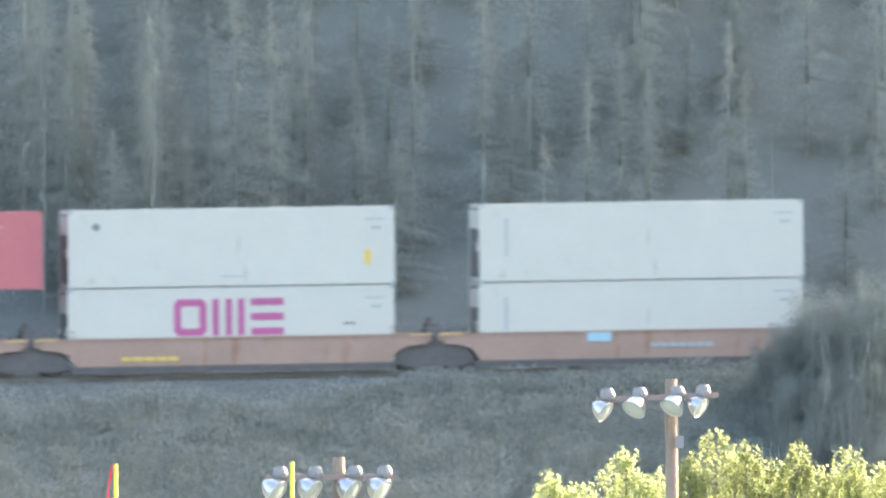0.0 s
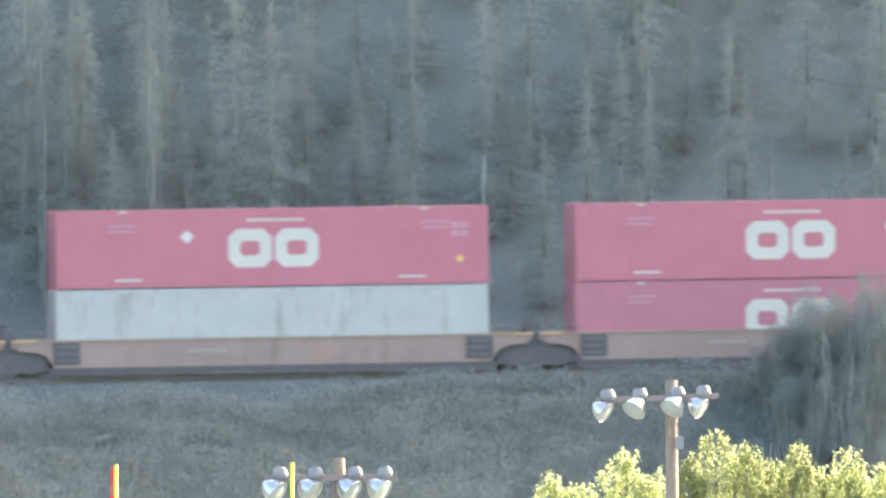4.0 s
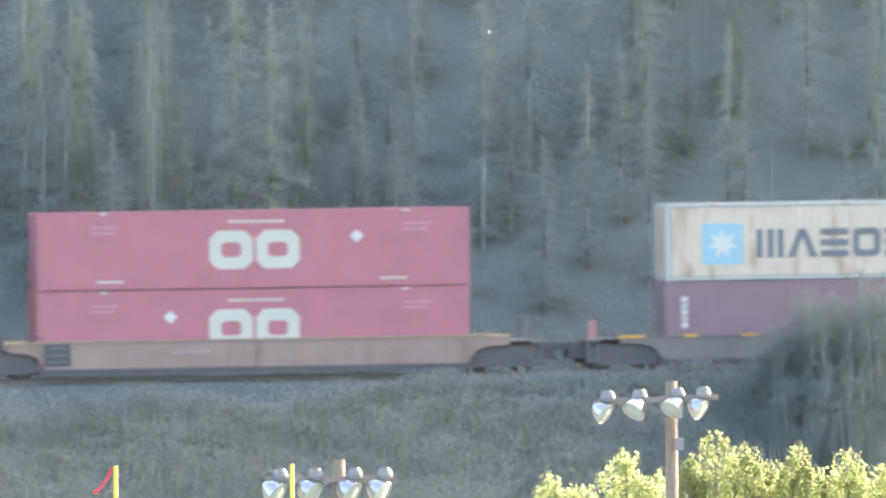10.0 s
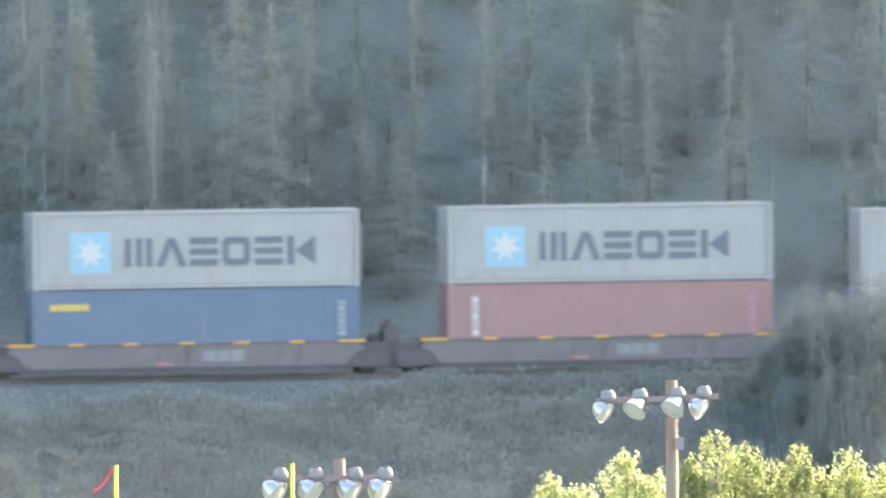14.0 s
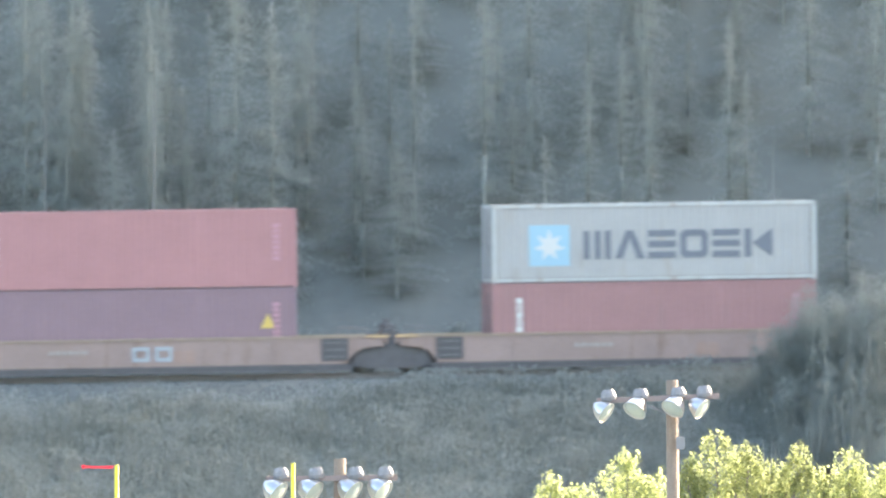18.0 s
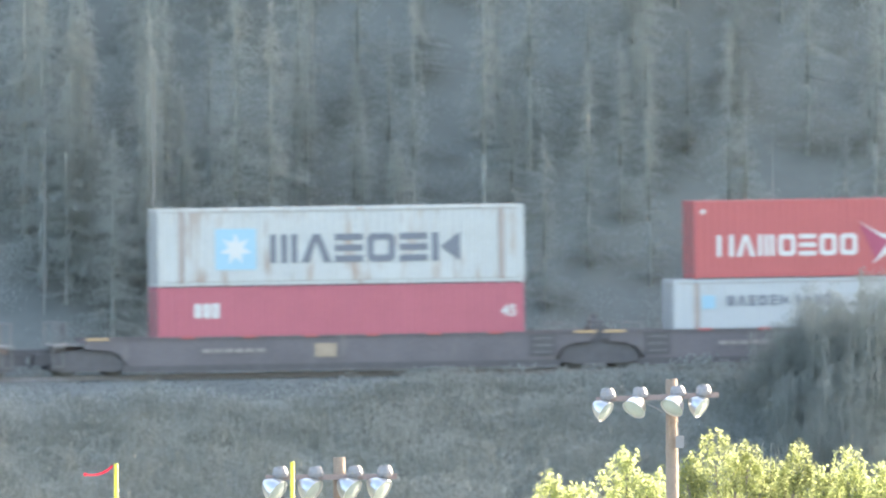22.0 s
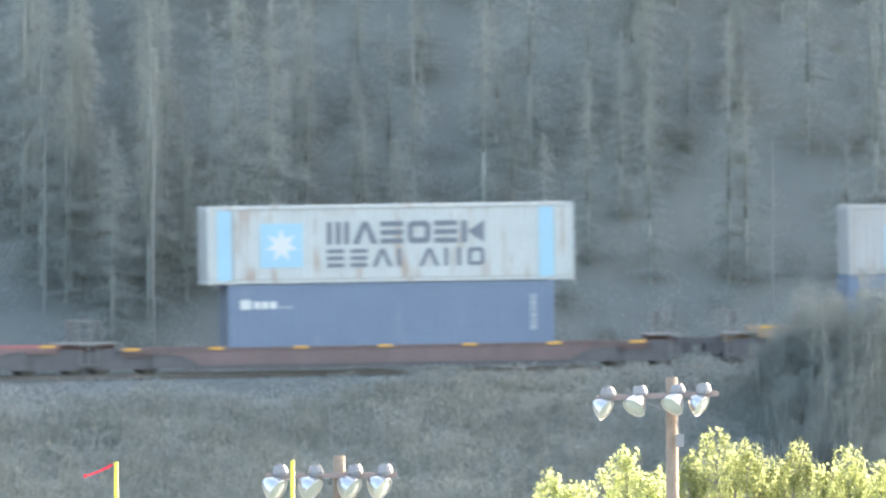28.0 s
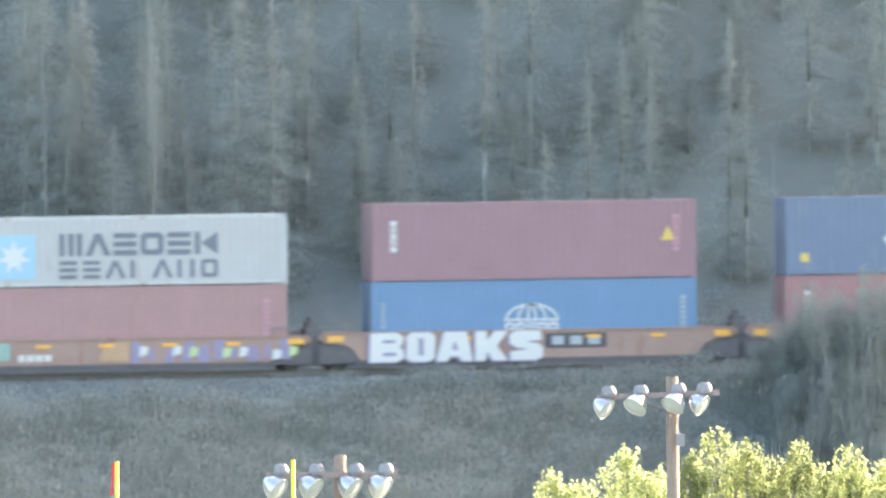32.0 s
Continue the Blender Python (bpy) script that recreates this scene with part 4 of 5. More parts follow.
def small_lettering(o, H):
    part("logo_panel", Geo().box(-5.8, -5.3, FACE0, FACE1, H - 1.1, H - 0.6), M["skyink"], o, "small light blue panel")
    shapes_row(o, -4.85, -2.55, H - 1.0, H - 0.62, "m^=o=<", 0.09, "navyink", 0.09)
    shapes_row(o, -2.2, -0.9, H - 1.0, H - 0.62, "lli=", 0.09, "navyink", 0.09)
    small_marks(o, 12.19, H)


def dark_emblem(o, H):
    part("logo_shape", Geo().ring(-0.45, 0.5, H - 1.5, H - 0.95, 0.2, FACE0, FACE1).box(-0.05, 0.1, FACE0, FACE1, H - 1.35, H - 1.15), M["emblem"], o, "dark grey plain emblem")
    part("logo_shape", Geo().box(-0.3, 0.5, FACE0, FACE1, H - 2.05, H - 1.68), M["emblem"], o, "dark grey plain emblem")
    bars_col(o, -5.6, H - 2.3, H - 0.6, 9, "edge_yellow", 0.16)


def circled_pennant(o, H):
    g = Geo().ribbon([(-3.55 + 0.8 * math.cos(math.pi * i / 16), H - 1.45 + 0.8 * math.sin(math.pi * i / 16)) for i in range(33)], 0.045, FACE0, FACE1)
    part("logo_shape", g, M["greyink"], o, "thin pale circle")
    f = part("logo_panel", Geo().prism([(-4.1, H - 1.2), (-4.1, H - 1.95), (-3.5, H - 1.9), (-2.95, H - 2.05), (-2.95, H - 1.35), (-3.5, H - 1.12)][::-1], FACE0, FACE1), M["whiteink"], o, "white pennant")
    part("stripe", Geo().box(-4.1, -3.0, FACE0 - 0.008, FACE0, H - 1.65, H - 1.5).box(-3.68, -3.54, FACE0 - 0.008, FACE0, H - 1.9, H - 1.2), M["redink"], f)
    big = [(-0.62, -0.66), (-0.95, -0.5), (-1.45, -0.62), (-1.6, -0.95), (-1.15, -1.25), (-1.1, -1.62), (-1.6, -1.85), (-2.0, -1.68)]
    run = [(-0.85, -1.45), (-0.6, -1.2), (-0.45, -1.62), (-0.1, -1.3), (0.35, -0.7), (0.12, -1.9), (0.5, -1.35), (0.75, -1.62), (1.0, -1.3), (1.25, -1.62), (1.5, -1.3), (1.75, -1.62), (2.0, -1.28), (2.3, -1.62), (2.55, -1.3), (2.85, -1.62), (3.1, -1.3), (3.35, -1.62), (3.8, -1.5)]
    for row, w in ((big, 0.095), (run, 0.06)):
        part("lettering", Geo().ribbon([(x, H + z) for x, z in smooth_path(row)], w, FACE0, FACE1), M["whiteink"], o, "white waving brush stroke")
    small_marks(o, 11.0, H, "greyink")


def half_globe(o, H):
    cx, z0 = -0.10, H - 1.52
    for rx in (0.98, 0.53, 0.15):
        arc = [(cx + rx * math.cos(math.pi * i / 14), z0 + 0.63 * math.sin(math.pi * i / 14)) for i in range(15)]
        part("logo_shape", Geo().ribbon(arc, 0.04, FACE0, FACE1), M["whiteink"], o, "white half-globe outline")
    part("logo_shape", Geo().box(cx - 0.95, cx + 0.95, FACE0 - 0.003, FACE1, z0 + 0.02, z0 + 0.09), M["whiteink"], o)
    shapes_row(o, cx - 1.0, cx + 1.0, z0 - 0.36, z0 - 0.04, "oo=oo", 0.09, "whiteink", 0.06)
    bars_row(o, cx - 0.95, cx + 0.95, z0 - 0.62, z0 - 0.44, 3, "whiteink", 0.1)
    bars_col(o, -5.75, H - 1.7, H - 0.7, 7, "greyink", 0.14)
    bars_col(o, 5.5, H - 1.9, H - 0.6, 7, "greyink", 0.2)


def upright_marks(x, top, bottom, ink="whiteink", sticker=False):
    def draw(o, H):
        bars_col(o, x, H - bottom, H - top, 5, ink, 0.24)
        bars_col(o, 5.2, H - 1.9, H - 0.5, 7, "faintink", 0.26)
        if sticker:
            part("marking", Geo().prism([(4.75, H - 1.5), (5.3, H - 1.5), (5.02, H - 0.95)], FACE0, FACE1), M["yellowink"], o, "yellow triangular sticker")
    return draw


def blue_mark(o, H):
    bars_row(o, -5.45, -4.0, H - 0.75, H - 0.5, 5, "yellowink", 0.03, "yellow lettering bars")
    bars_col(o, 5.3, H - 1.8, H - 0.45, 6, "greyink", 0.28)


def navy_mark(o, H):
    part("marking", Geo().box(-5.65, -5.25, FACE0, FACE1, H - 0.9, H - 0.55), M["whiteink"], o, "white flag patch")
    bars_row(o, -5.15, -4.3, H - 0.88, H - 0.62, 3, "whiteink", 0.06)
    bars_row(o, -4.2, -3.7, H - 0.88, H - 0.8, 3, "greyink", 0.05)
    bars_col(o, 5.2, H - 1.8, H - 0.45, 6, "greyink", 0.24)


def navy_plain(o, H):
    part("marking", Geo().box(-5.55, -5.25, FACE0, FACE1, 0.5, 0.82), M["yellowink"], o, "small yellow mark")
    spot(o, -2.2, 1.3, 0.24, "whiteink")


def size_mark(o, H):
    shapes_row(o, -5.5, -4.55, H - 1.15, H - 0.6, "ooi", 0.13, "whiteink", 0.05)
    words("45", o, 6.0, H - 1.22, 0.58, "whiteink", label="white size mark", bold=0.015)


def turquoise_ends(o, H):
    for x in (-6.5, 5.55):
        part("end_panel", Geo().box(x, x + 0.55, FACE0, FACE1, 0.15, H - 0.15), M["skyink"], o, "faded turquoise end panel")
    star_two_rows(o, H)


def no_marks(o, H):
    pass


# ---- containers ----
BOXES = []


def corrugated(L, H, depth, pitch, x0, x1):
    g, x = Geo(), x0
    pts = []
    k = max(1, int((x1 - x0) / pitch))
    p = (x1 - x0) / k
    for i in range(k):
        a = x0 + i * p
        pts += [(a, 0), (a + p * 0.36, 0), (a + p * 0.5, depth), (a + p * 0.86, depth)]
    pts.append((x1, 0))
    for px, d in pts:
        g.v += [(px, -1.212 + d, 0.14), (px, -1.212 + d, H - 0.1)]
    g.f = [(2 * i, 2 * i + 2, 2 * i + 3, 2 * i + 1) for i in range(len(pts) - 1)]
    return g


def container(s, h, L, H, colour, label, marks, reefer=False, trim=None):
    """One box: side walls, end, doors with lock rods, roof, floor, posts, rails, corner castings, markings."""
    o = thing("shipping_container", on_track(s, h), label, "shipping container", "containers on the train")
    mt, W2 = M[colour], 1.219
    tr = M[trim] if trim else mt
    flat = reefer or L > 16
    key = (L, H, flat, colour, trim)

    def shapes():
        e = L / 2
        side = corrugated(L, H, 0.006 if flat else 0.022, 0.6 if flat else 0.28, -e + 0.12, e - 0.12)
        far = Geo()
        far.v, far.f = [(x, -y, z) for x, y, z in side.v], [q[::-1] for q in side.f]
        out = {"side_wall": side.mesh("side_wall", mt), "far_wall": far.mesh("side_wall", mt)}
        out["roof"] = Geo().box(-e + 0.05, e - 0.05, -W2 + 0.03, W2 - 0.03, H - 0.06, H - 0.01).mesh("roof", mt)
        out["floor"] = Geo().box(-e + 0.05, e - 0.05, -W2 + 0.05, W2 - 0.05, 0.04, 0.16).mesh("floor", M["seam"])
        out["front_wall"] = Geo().box(e - 0.1, e - 0.04, -W2 + 0.1, W2 - 0.1, 0.12, H - 0.1).mesh("front_wall", mt)
        out["door"] = Geo().box(-e + 0.015, -e + 0.07, -W2 + 0.1, -0.012, 0.14, H - 0.12).mesh("door", mt)
        out["unit"] = Geo().box(-e + 0.02, -e + 0.07, -W2 + 0.14, W2 - 0.14, 0.2, H - 0.15).mesh("cooling_unit", M["grille"])
        out["rod"] = Geo().tube((-e, 0, 0.12), (-e, 0, H - 0.1), 0.017, None, 6).mesh("lock_rod", M["steel"])
        out["post"] = Geo().box(-0.08, 0.08, -0.08, 0.08, 0.0, H).mesh("corner_post", tr)
        out["rail"] = Geo().box(-e + 0.1, e - 0.1, -0.05, 0.05, -0.06, 0.06).mesh("side_rail", tr)
        out["end"] = Geo().box(-0.05, 0.05, -W2 + 0.1, W2 - 0.1, -0.06, 0.06).mesh("end_rail", tr)
        out["cast"] = Geo().box(-0.089, 0.089, -0.083, 0.083, -0.06, 0.06).mesh("corner_casting", M["greyink"] if colour in ("white", "bluewhite") else tr)
        return out
    S = stored(("box",) + key, shapes)
    e = L / 2

    def put(name, mesh, x=0.0, y=0.0, z=0.0, parent=o, lab=""):
        q = part(name, mesh, None, parent, lab)
        q.location = (x, y, z)
        return q
    near = put("side_wall", S["side_wall"])
    put("side_wall", S["far_wall"])
    put("roof", S["roof"])
    put("floor", S["floor"])
    put("front_wall", S["front_wall"])
    if reefer:
        put("cooling_unit", S["unit"], lab="dark cooling machinery panel")
        part("unit_label", Geo().box(-e + 0.004, -e + 0.019, -0.75, -0.35, 1.15, 1.5), M["whiteink"], o, "small white label")
        q = part("end_frame", Geo().box(-e + 0.005, -e + 0.018, -W2 + 0.15, W2 - 0.15, H - 0.9, H - 0.2), mt, o)
    else:
        for y, yy in ((0.0, (-0.95, -0.4)), (W2 - 0.088, (-0.95 + W2 - 0.2, -0.35 + W2 - 0.2))):
            d = put("door", S["door"], 0, y, 0)
            for t in (-0.95, -0.35):
                put("lock_rod", S["rod"], 0, t, 0, d)
    ys = W2 - 0.082
    for y in (-ys, ys):
        for x in (-e + 0.08, e - 0.08):
            put("corner_post", S["post"], x, y)
        put("side_rail", S["rail"], 0, math.copysign(W2 - 0.052, y), 0.10)
        put("side_rail", S["rail"], 0, math.copysign(W2 - 0.052, y), H - 0.062)
        cx = (e - 0.089) if L < 13 else 6.096 - 0.089
        for x in (-cx, cx):
            for z in (0.0605, H - 0.0605):
                put("corner_casting", S["cast"], x, math.copysign(W2 - 0.079, y), z)
            if L > 13:
                q = put("inner_post", S["post"], x, y * 1.001, 0)
                q.scale = (1.15, 1.02, 0.999)
                if L < 14 and colour in ("bluewhite", "rustwhite", "greywhite", "duskwhite"):
                    q.material_slots[0].link = "OBJECT"
                    q.material_slots[0].material = M["rustpost"]
    for x in (-e + 0.06, e - 0.06):
        put("end_rail", S["end"], x, 0, 0.1)
        put("end_rail", S["end"], x, 0, H - 0.062)
    if colour in ("bluewhite", "greywhite", "duskwhite", "cream", "rustwhite") and not reefer:
        e2 = min(e, 6.096)
        for x in (-e2 + 0.2, e2 - 0.2):
            part("panel_seam", Geo().box(x - 0.022, x + 0.022, FACE0 + 0.004, FACE1, 0.16, H - 0.125), M["seamgrey"], o)
        for z in (0.175, H - 0.14):
            part("panel_seam", Geo().box(-e + 0.2, e - 0.2, FACE0 + 0.002, FACE1, z - 0.014, z + 0.014), M["seamgrey"], o)
    marks(o, H)
    BOXES.append((o, s - (SET_BACK if s > 262 else 0.0), h))
    return o


# ---- well cars ----
CARS = []


def bogie_meshes():
    frame_g = Geo().prism([(-1.54, 0.26), (-0.75, 0.18), (0.75, 0.18), (1.54, 0.26), (1.46, 0.60), (1.24, 0.84), (0.85, 0.95), (-0.85, 0.95), (-1.24, 0.84), (-1.46, 0.60)], -0.07, 0.07)
    return {"frame": frame_g.mesh("side_frame", M["iron"]),
            "wheel": Geo().lathe([(-0.07, 0.12), (-0.07, 0.36), (-0.07, 0.45), (0.0, 0.45), (0.02, 0.48), (0.05, 0.48), (0.05, 0.36), (0.05, 0.12)], (0, 0, 0), (0, 1, 0), 24).mesh("wheel", M["steel"], True),
            "axle": Geo().tube((0, -1.1, 0), (0, 1.1, 0), 0.08, None, 10).mesh("axle", M["iron"]),
            "bolster": Geo().box(-0.22, 0.22, -1.1, 1.1, 0.62, 0.92).mesh("bolster", M["iron"])}


def add_bogie(car, x):
    B = stored("bogie", bogie_meshes)
    b = part("bogie", B["bolster"], None, car, "grimy cast iron bogie")
    b.location = (x, 0, 0)
    for y in (-1.18, 1.18):
        part("side_frame", B["frame"], None, b).location = (0, y, 0)
    for wx in (-0.89, 0.89):
        part("axle", B["axle"], None, b).location = (wx, 0, 0.455)
        for y in (-0.75, 0.75):
            part("wheel", B["wheel"], None, b, "worn steel wheel").location = (wx, y, 0.455)


def well_car(s0, s1, colour, left, right, style, label, flange=None, top=1.40, tape=0.0):
    """Articulated well unit between s0 and s1. left, right: 'tip' for a free end with coupler, 'joint' for a shared bogie."""
    s = (s0 + s1) / 2
    l, r = s0 - s, s1 - s
    car = thing("well_car", on_track(s), label, "rail car", "cars of the train")
    mt, fl = M[colour], M[flange or colour]
    low = style == "low"
    bot = 0.30 if low else 0.36
    brown = colour == "car_brown"
    run = 3.1 if low else 1.75 if brown else 1.7
    wl, wr = l + run, r - run
    lip = min(0.95, top - 0.22)
    joint = 1.15 if brown else 0.34
    el, er = (0.12 if left == "tip" else joint), (0.12 if right == "tip" else joint)
    mid = bot + 0.72 * (lip - bot)
    poly = [(l + el - 0.04, lip + 0.05), (l + run * 0.6, lip), (l + run * 0.82, mid), (wl, bot), (wr, bot), (r - run * 0.82, mid), (r - run * 0.6, lip), (r - er + 0.04, lip + 0.05), (r - er - 0.06, top - 0.06), (l + el + 0.06, top - 0.06)]
    for y in (-1.44, 1.34):
        sill = part("side_sill", Geo().prism(poly, y, y + 0.10), mt, car)
        near = y < 0
        f = Geo().box(l + el - 0.07, r - er + 0.07, y - 0.05, y + 0.14, top - 0.058, top)
        part("top_flange", f, fl, sill)
        # the chord's dark colour stands for shade under the sill
        part("bottom_chord", Geo().box(wl - 0.2, wr + 0.2, y + 0.01, y + 0.09, 0.13, bot - 0.002), M["underframe"], sill, "bottom chord in a dark tone that stands for shade")
        k = max(4, int((wr - wl) / 2.4))
        for i in range(k + 1):
            x = wl + 0.1 + (wr - wl - 0.2) * i / k
            part("side_post", Geo().box(x - 0.05, x + 0.05, y - 0.035 if near else y + 0.1, y if near else y + 0.135, bot + 0.01, top - 0.06), mt, sill)
        if near and style in ("long", "short", "dark"):
            for x in (l + 0.55, r - 0.55):
                part("reflector", Geo().box(x - 0.42, x + 0.42, y - 0.062, y - 0.052, top - 0.07, top + 0.01), M["dulltape"], sill, "amber reflective strip")
        if style in ("amber", "low", "single"):
            k = 7
            for i in range(k):
                x = l + el + 0.4 + (r - l - el - er - 0.8) * i / (k - 1)
                w = (0.5 if colour == "car_brown" else 0.3) if i in (0, k - 1) else 0.27
                if near:
                    tz = top - 0.065 - tape
                    part("reflector", Geo().box(x - w, x + w, y - 0.062, y - 0.034 if tape else y - 0.052, tz, tz + (0.085 if not tape else 0.22 if i in (0, k - 1) else 0.13)), M["reflector"], sill, "amber reflective strip")
    k = 5
    for i in range(k):
        x = wl + 0.5 + (wr - wl - 1.0) * i / (k - 1)
        part("cross_member", Geo().box(x - 0.18, x + 0.18, -1.33, 1.33, 0.24, 0.318), M["iron"], car)
    for x0, x1, end in ((l, wl, left), (wr, r, right)):
        part("end_platform", Geo().box(x0 + 0.14 * (x0 == l), x1 - 0.14 * (x1 == r), -1.33, 1.33, top - 0.3, top - 0.08), M["iron"] if brown else mt, car)
        part("end_bulkhead", Geo().box(x0 if x1 == r else x1 - 0.08, x0 + 0.08 if x1 == r else x1, -1.3, 1.3, 0.32, top - 0.302), M["iron"], car)
        sg = -1 if x0 == l else 1
        tip = x0 if sg < 0 else x1
        if end == "tip":
            add_bogie(car, tip - sg * 0.35)
            part("end_sill", Geo().box(min(tip, tip + sg * 1.0), max(tip, tip + sg * 1.0), -0.55, 0.55, 0.85, 1.12), mt, car)
            part("walkway", Geo().box(min(tip - sg * 0.1, tip + sg * 1.15), max(tip - sg * 0.1, tip + sg * 1.15), -1.35, 1.35, 1.13, 1.17), M["gate"], car, "grey steel grating")
            part("coupler", Geo().box(min(tip + sg * 1.0, tip + sg * 1.95), max(tip + sg * 1.0, tip + sg * 1.95), -0.13, 0.13, 0.76, 1.02), M["iron"], car)
            if low:
                # added plate, hides the bright background behind the low car's arch
                part("end_skirt", Geo().box(min(tip - sg * 1.3, tip - sg * 3.0), max(tip - sg * 1.3, tip - sg * 3.0), -1.40, -1.35, 0.2, lip), M["iron"], car, "dark steel skirt")
            # dark block added to close the light gap between coupled cars
            part("draft_gear", Geo().box(min(tip + sg * 0.2, tip + sg * 1.7), max(tip + sg * 0.2, tip + sg * 1.7), -0.6, 0.6, 0.42, 0.845), M["underframe"], car, "dark block of draft gear")
            part("air_hose", Geo().tube((tip + sg * 1.5, -0.45, 0.75), (tip + sg * 1.9, -0.5, 0.32), 0.03, None, 6), M["seam"], car, "black rubber air hose")
            for y in (-1.3, 1.3):
                a = tip + sg * 0.55
                part("handrail", Geo().tube((a, y, 1.17), (a, y, 2.0), 0.02, None, 6).tube((a + sg * 0.5, y, 1.17), (a + sg * 0.5, y, 2.0), 0.02, None, 6).tube((a, y, 2.0), (a + sg * 0.5, y, 2.0), 0.02, None, 6), M["gate"], car)
            part("brake_wheel", Geo().lathe([(0, 0.26), (0.03, 0.29), (0.06, 0.26), (0.03, 0.23), (0, 0.26)], (tip + sg * 0.5, 0.4, 1.75), (1, 0, 0), 16).tube((tip + sg * 0.5, 0.4, 1.16), (tip + sg * 0.5, 0.4, 1.75), 0.025, None, 6), M["iron"], car)
            part("step", Geo().ring(tip + sg * 0.9 - 0.2, tip + sg * 0.9 + 0.2, 0.35, 1.12, 0.04, -1.38, -1.34), M["gate"], car)
        else:
            if sg > 0:
                add_bogie(car, r)
                part("joint_bearing", Geo().box(r - 0.4, r + 0.4, -1.2, 0.5, 0.93, 1.15), M["iron"], car)
                part("air_reservoir", Geo().tube((r - 0.55, -0.7, 1.3), (r - 0.55, 0.7, 1.3), 0.16, None, 12), M["iron"], car)
                part("brake_stand", Geo().box(r - 0.30, r + 0.30, -1.2, 0.25, 1.152, 1.56).box(r - 0.22, r + 0.22, -1.0, 0.15, 1.60, 1.78).box(r - 0.08, r + 0.08, -0.25, 0.15, 1.78, 1.98), M["iron"], car, "dark brake stand")
            if style in ("long", "dark"):
                x = tip - sg * 2.15
                g = Geo().box(x - 0.5, x + 0.5, -1.478, -1.445, bot + 0.12, top - 0.1)
                p = part("ladder_panel", g, M["underframe"], car, "dark panel with pale rungs")
                for j in range(3):
                    part("rung", Geo().box(x - 0.36, x + 0.36, -1.51, -1.48, bot + 0.25 + 0.26 * j, bot + 0.29 + 0.26 * j), M["gate"], p)
            if style == "amber":
                for y in (-1.40, 1.34):
                    part("end_skirt", Geo().box(min(tip - sg * 0.12, tip - sg * 1.66), max(tip - sg * 0.12, tip - sg * 1.66), y, y + 0.05, 0.26, 0.93), M["iron"], car, "dark steel skirt")
            for y in (-1.3, 1.3):
                a = tip - sg * 0.9
                part("grab_rail", Geo().tube((a, y, top), (a, y, top + 0.28), 0.018, None, 6).tube((a - sg * 0.7, y, top), (a - sg * 0.7, y, top + 0.28), 0.018, None, 6).tube((a, y, top + 0.28), (a - sg * 0.7, y, top + 0.28), 0.018, None, 6), M["gate"], car)
    CARS.append((car, s - (SET_BACK if s > 262 else 0.0)))
    return car


def sill_patch(car, x0, x1, z0, z1, ink, name="marking", label="", y=-1.482):
    return part(name, Geo().box(x0, x1, y, y + 0.035, z0, z1), M[ink], car, label)


def sill_shape(car, poly, ink, label, y=-1.482):
    return part("graffiti", Geo().prism(poly, y, y + 0.035), M[ink], car, label)


def sill_bars(car, x, w, z0, z1, count, ink="greyink"):
    g = Geo()
    for i in range(count):
        a = x + w * i / count
        g.box(a, a + w / count - 0.07, -1.482, -1.445, z0, z1)
    tagged(part("marking", g, M[ink], car), kind="stuff")


def block_letters(car):
    """Five fat sprayed letters, B O A K S: white bodies with thin dark slits, and a violet edge that shows at the left and below."""
    bodies = [
        [(-6.0, 0.27), (-4.95, 0.27), (-4.72, 0.42), (-4.72, 0.68), (-4.86, 0.82), (-4.74, 0.98), (-4.74, 1.22), (-4.95, 1.36), (-5.95, 1.34)],
        [(-4.62, 0.42), (-4.42, 0.27), (-3.75, 0.27), (-3.55, 0.42), (-3.52, 1.2), (-3.72, 1.36), (-4.4, 1.36), (-4.6, 1.2)],
        [(-3.5, 0.27), (-3.05, 0.27), (-2.98, 0.45), (-2.62, 0.45), (-2.55, 0.27), (-2.12, 0.27), (-2.35, 1.36), (-3.2, 1.36)],
        [(-2.05, 0.27), (-1.65, 0.27), (-1.62, 0.62), (-1.35, 0.27), (-0.82, 0.27), (-1.22, 0.82), (-0.8, 1.36), (-1.3, 1.36), (-1.6, 1.0), (-1.6, 1.36), (-2.02, 1.36)],
        [(-0.72, 0.27), (0.3, 0.27), (0.5, 0.42), (0.5, 0.75), (0.32, 0.9), (-0.15, 0.95), (0.45, 1.02), (0.42, 1.36), (-0.55, 1.36), (-0.75, 1.22), (-0.75, 0.92), (-0.5, 0.74), (0.0, 0.68), (-0.72, 0.6)]]
    slits = [[(-5.5, 0.98), (-5.05, 0.98), (-5.05, 1.09), (-5.5, 1.09)], [(-5.5, 0.5), (-5.0, 0.5), (-5.0, 0.62), (-5.5, 0.62)], [(-4.16, 0.5), (-3.98, 0.5), (-3.98, 1.14), (-4.16, 1.14)], [(-2.92, 0.68), (-2.68, 0.68), (-2.8, 1.05)]]
    for body in bodies:
        sill_shape(car, [(x - 0.09, z - 0.05) for x, z in body], "graf_violet", "dull violet edge of a graffiti letter", -1.525)
        sill_shape(car, body, "whiteink", "fat white graffiti letter", -1.535)
    for slit in slits:
        sill_shape(car, slit, "graf_violet", "dark slit in a graffiti letter", -1.542)


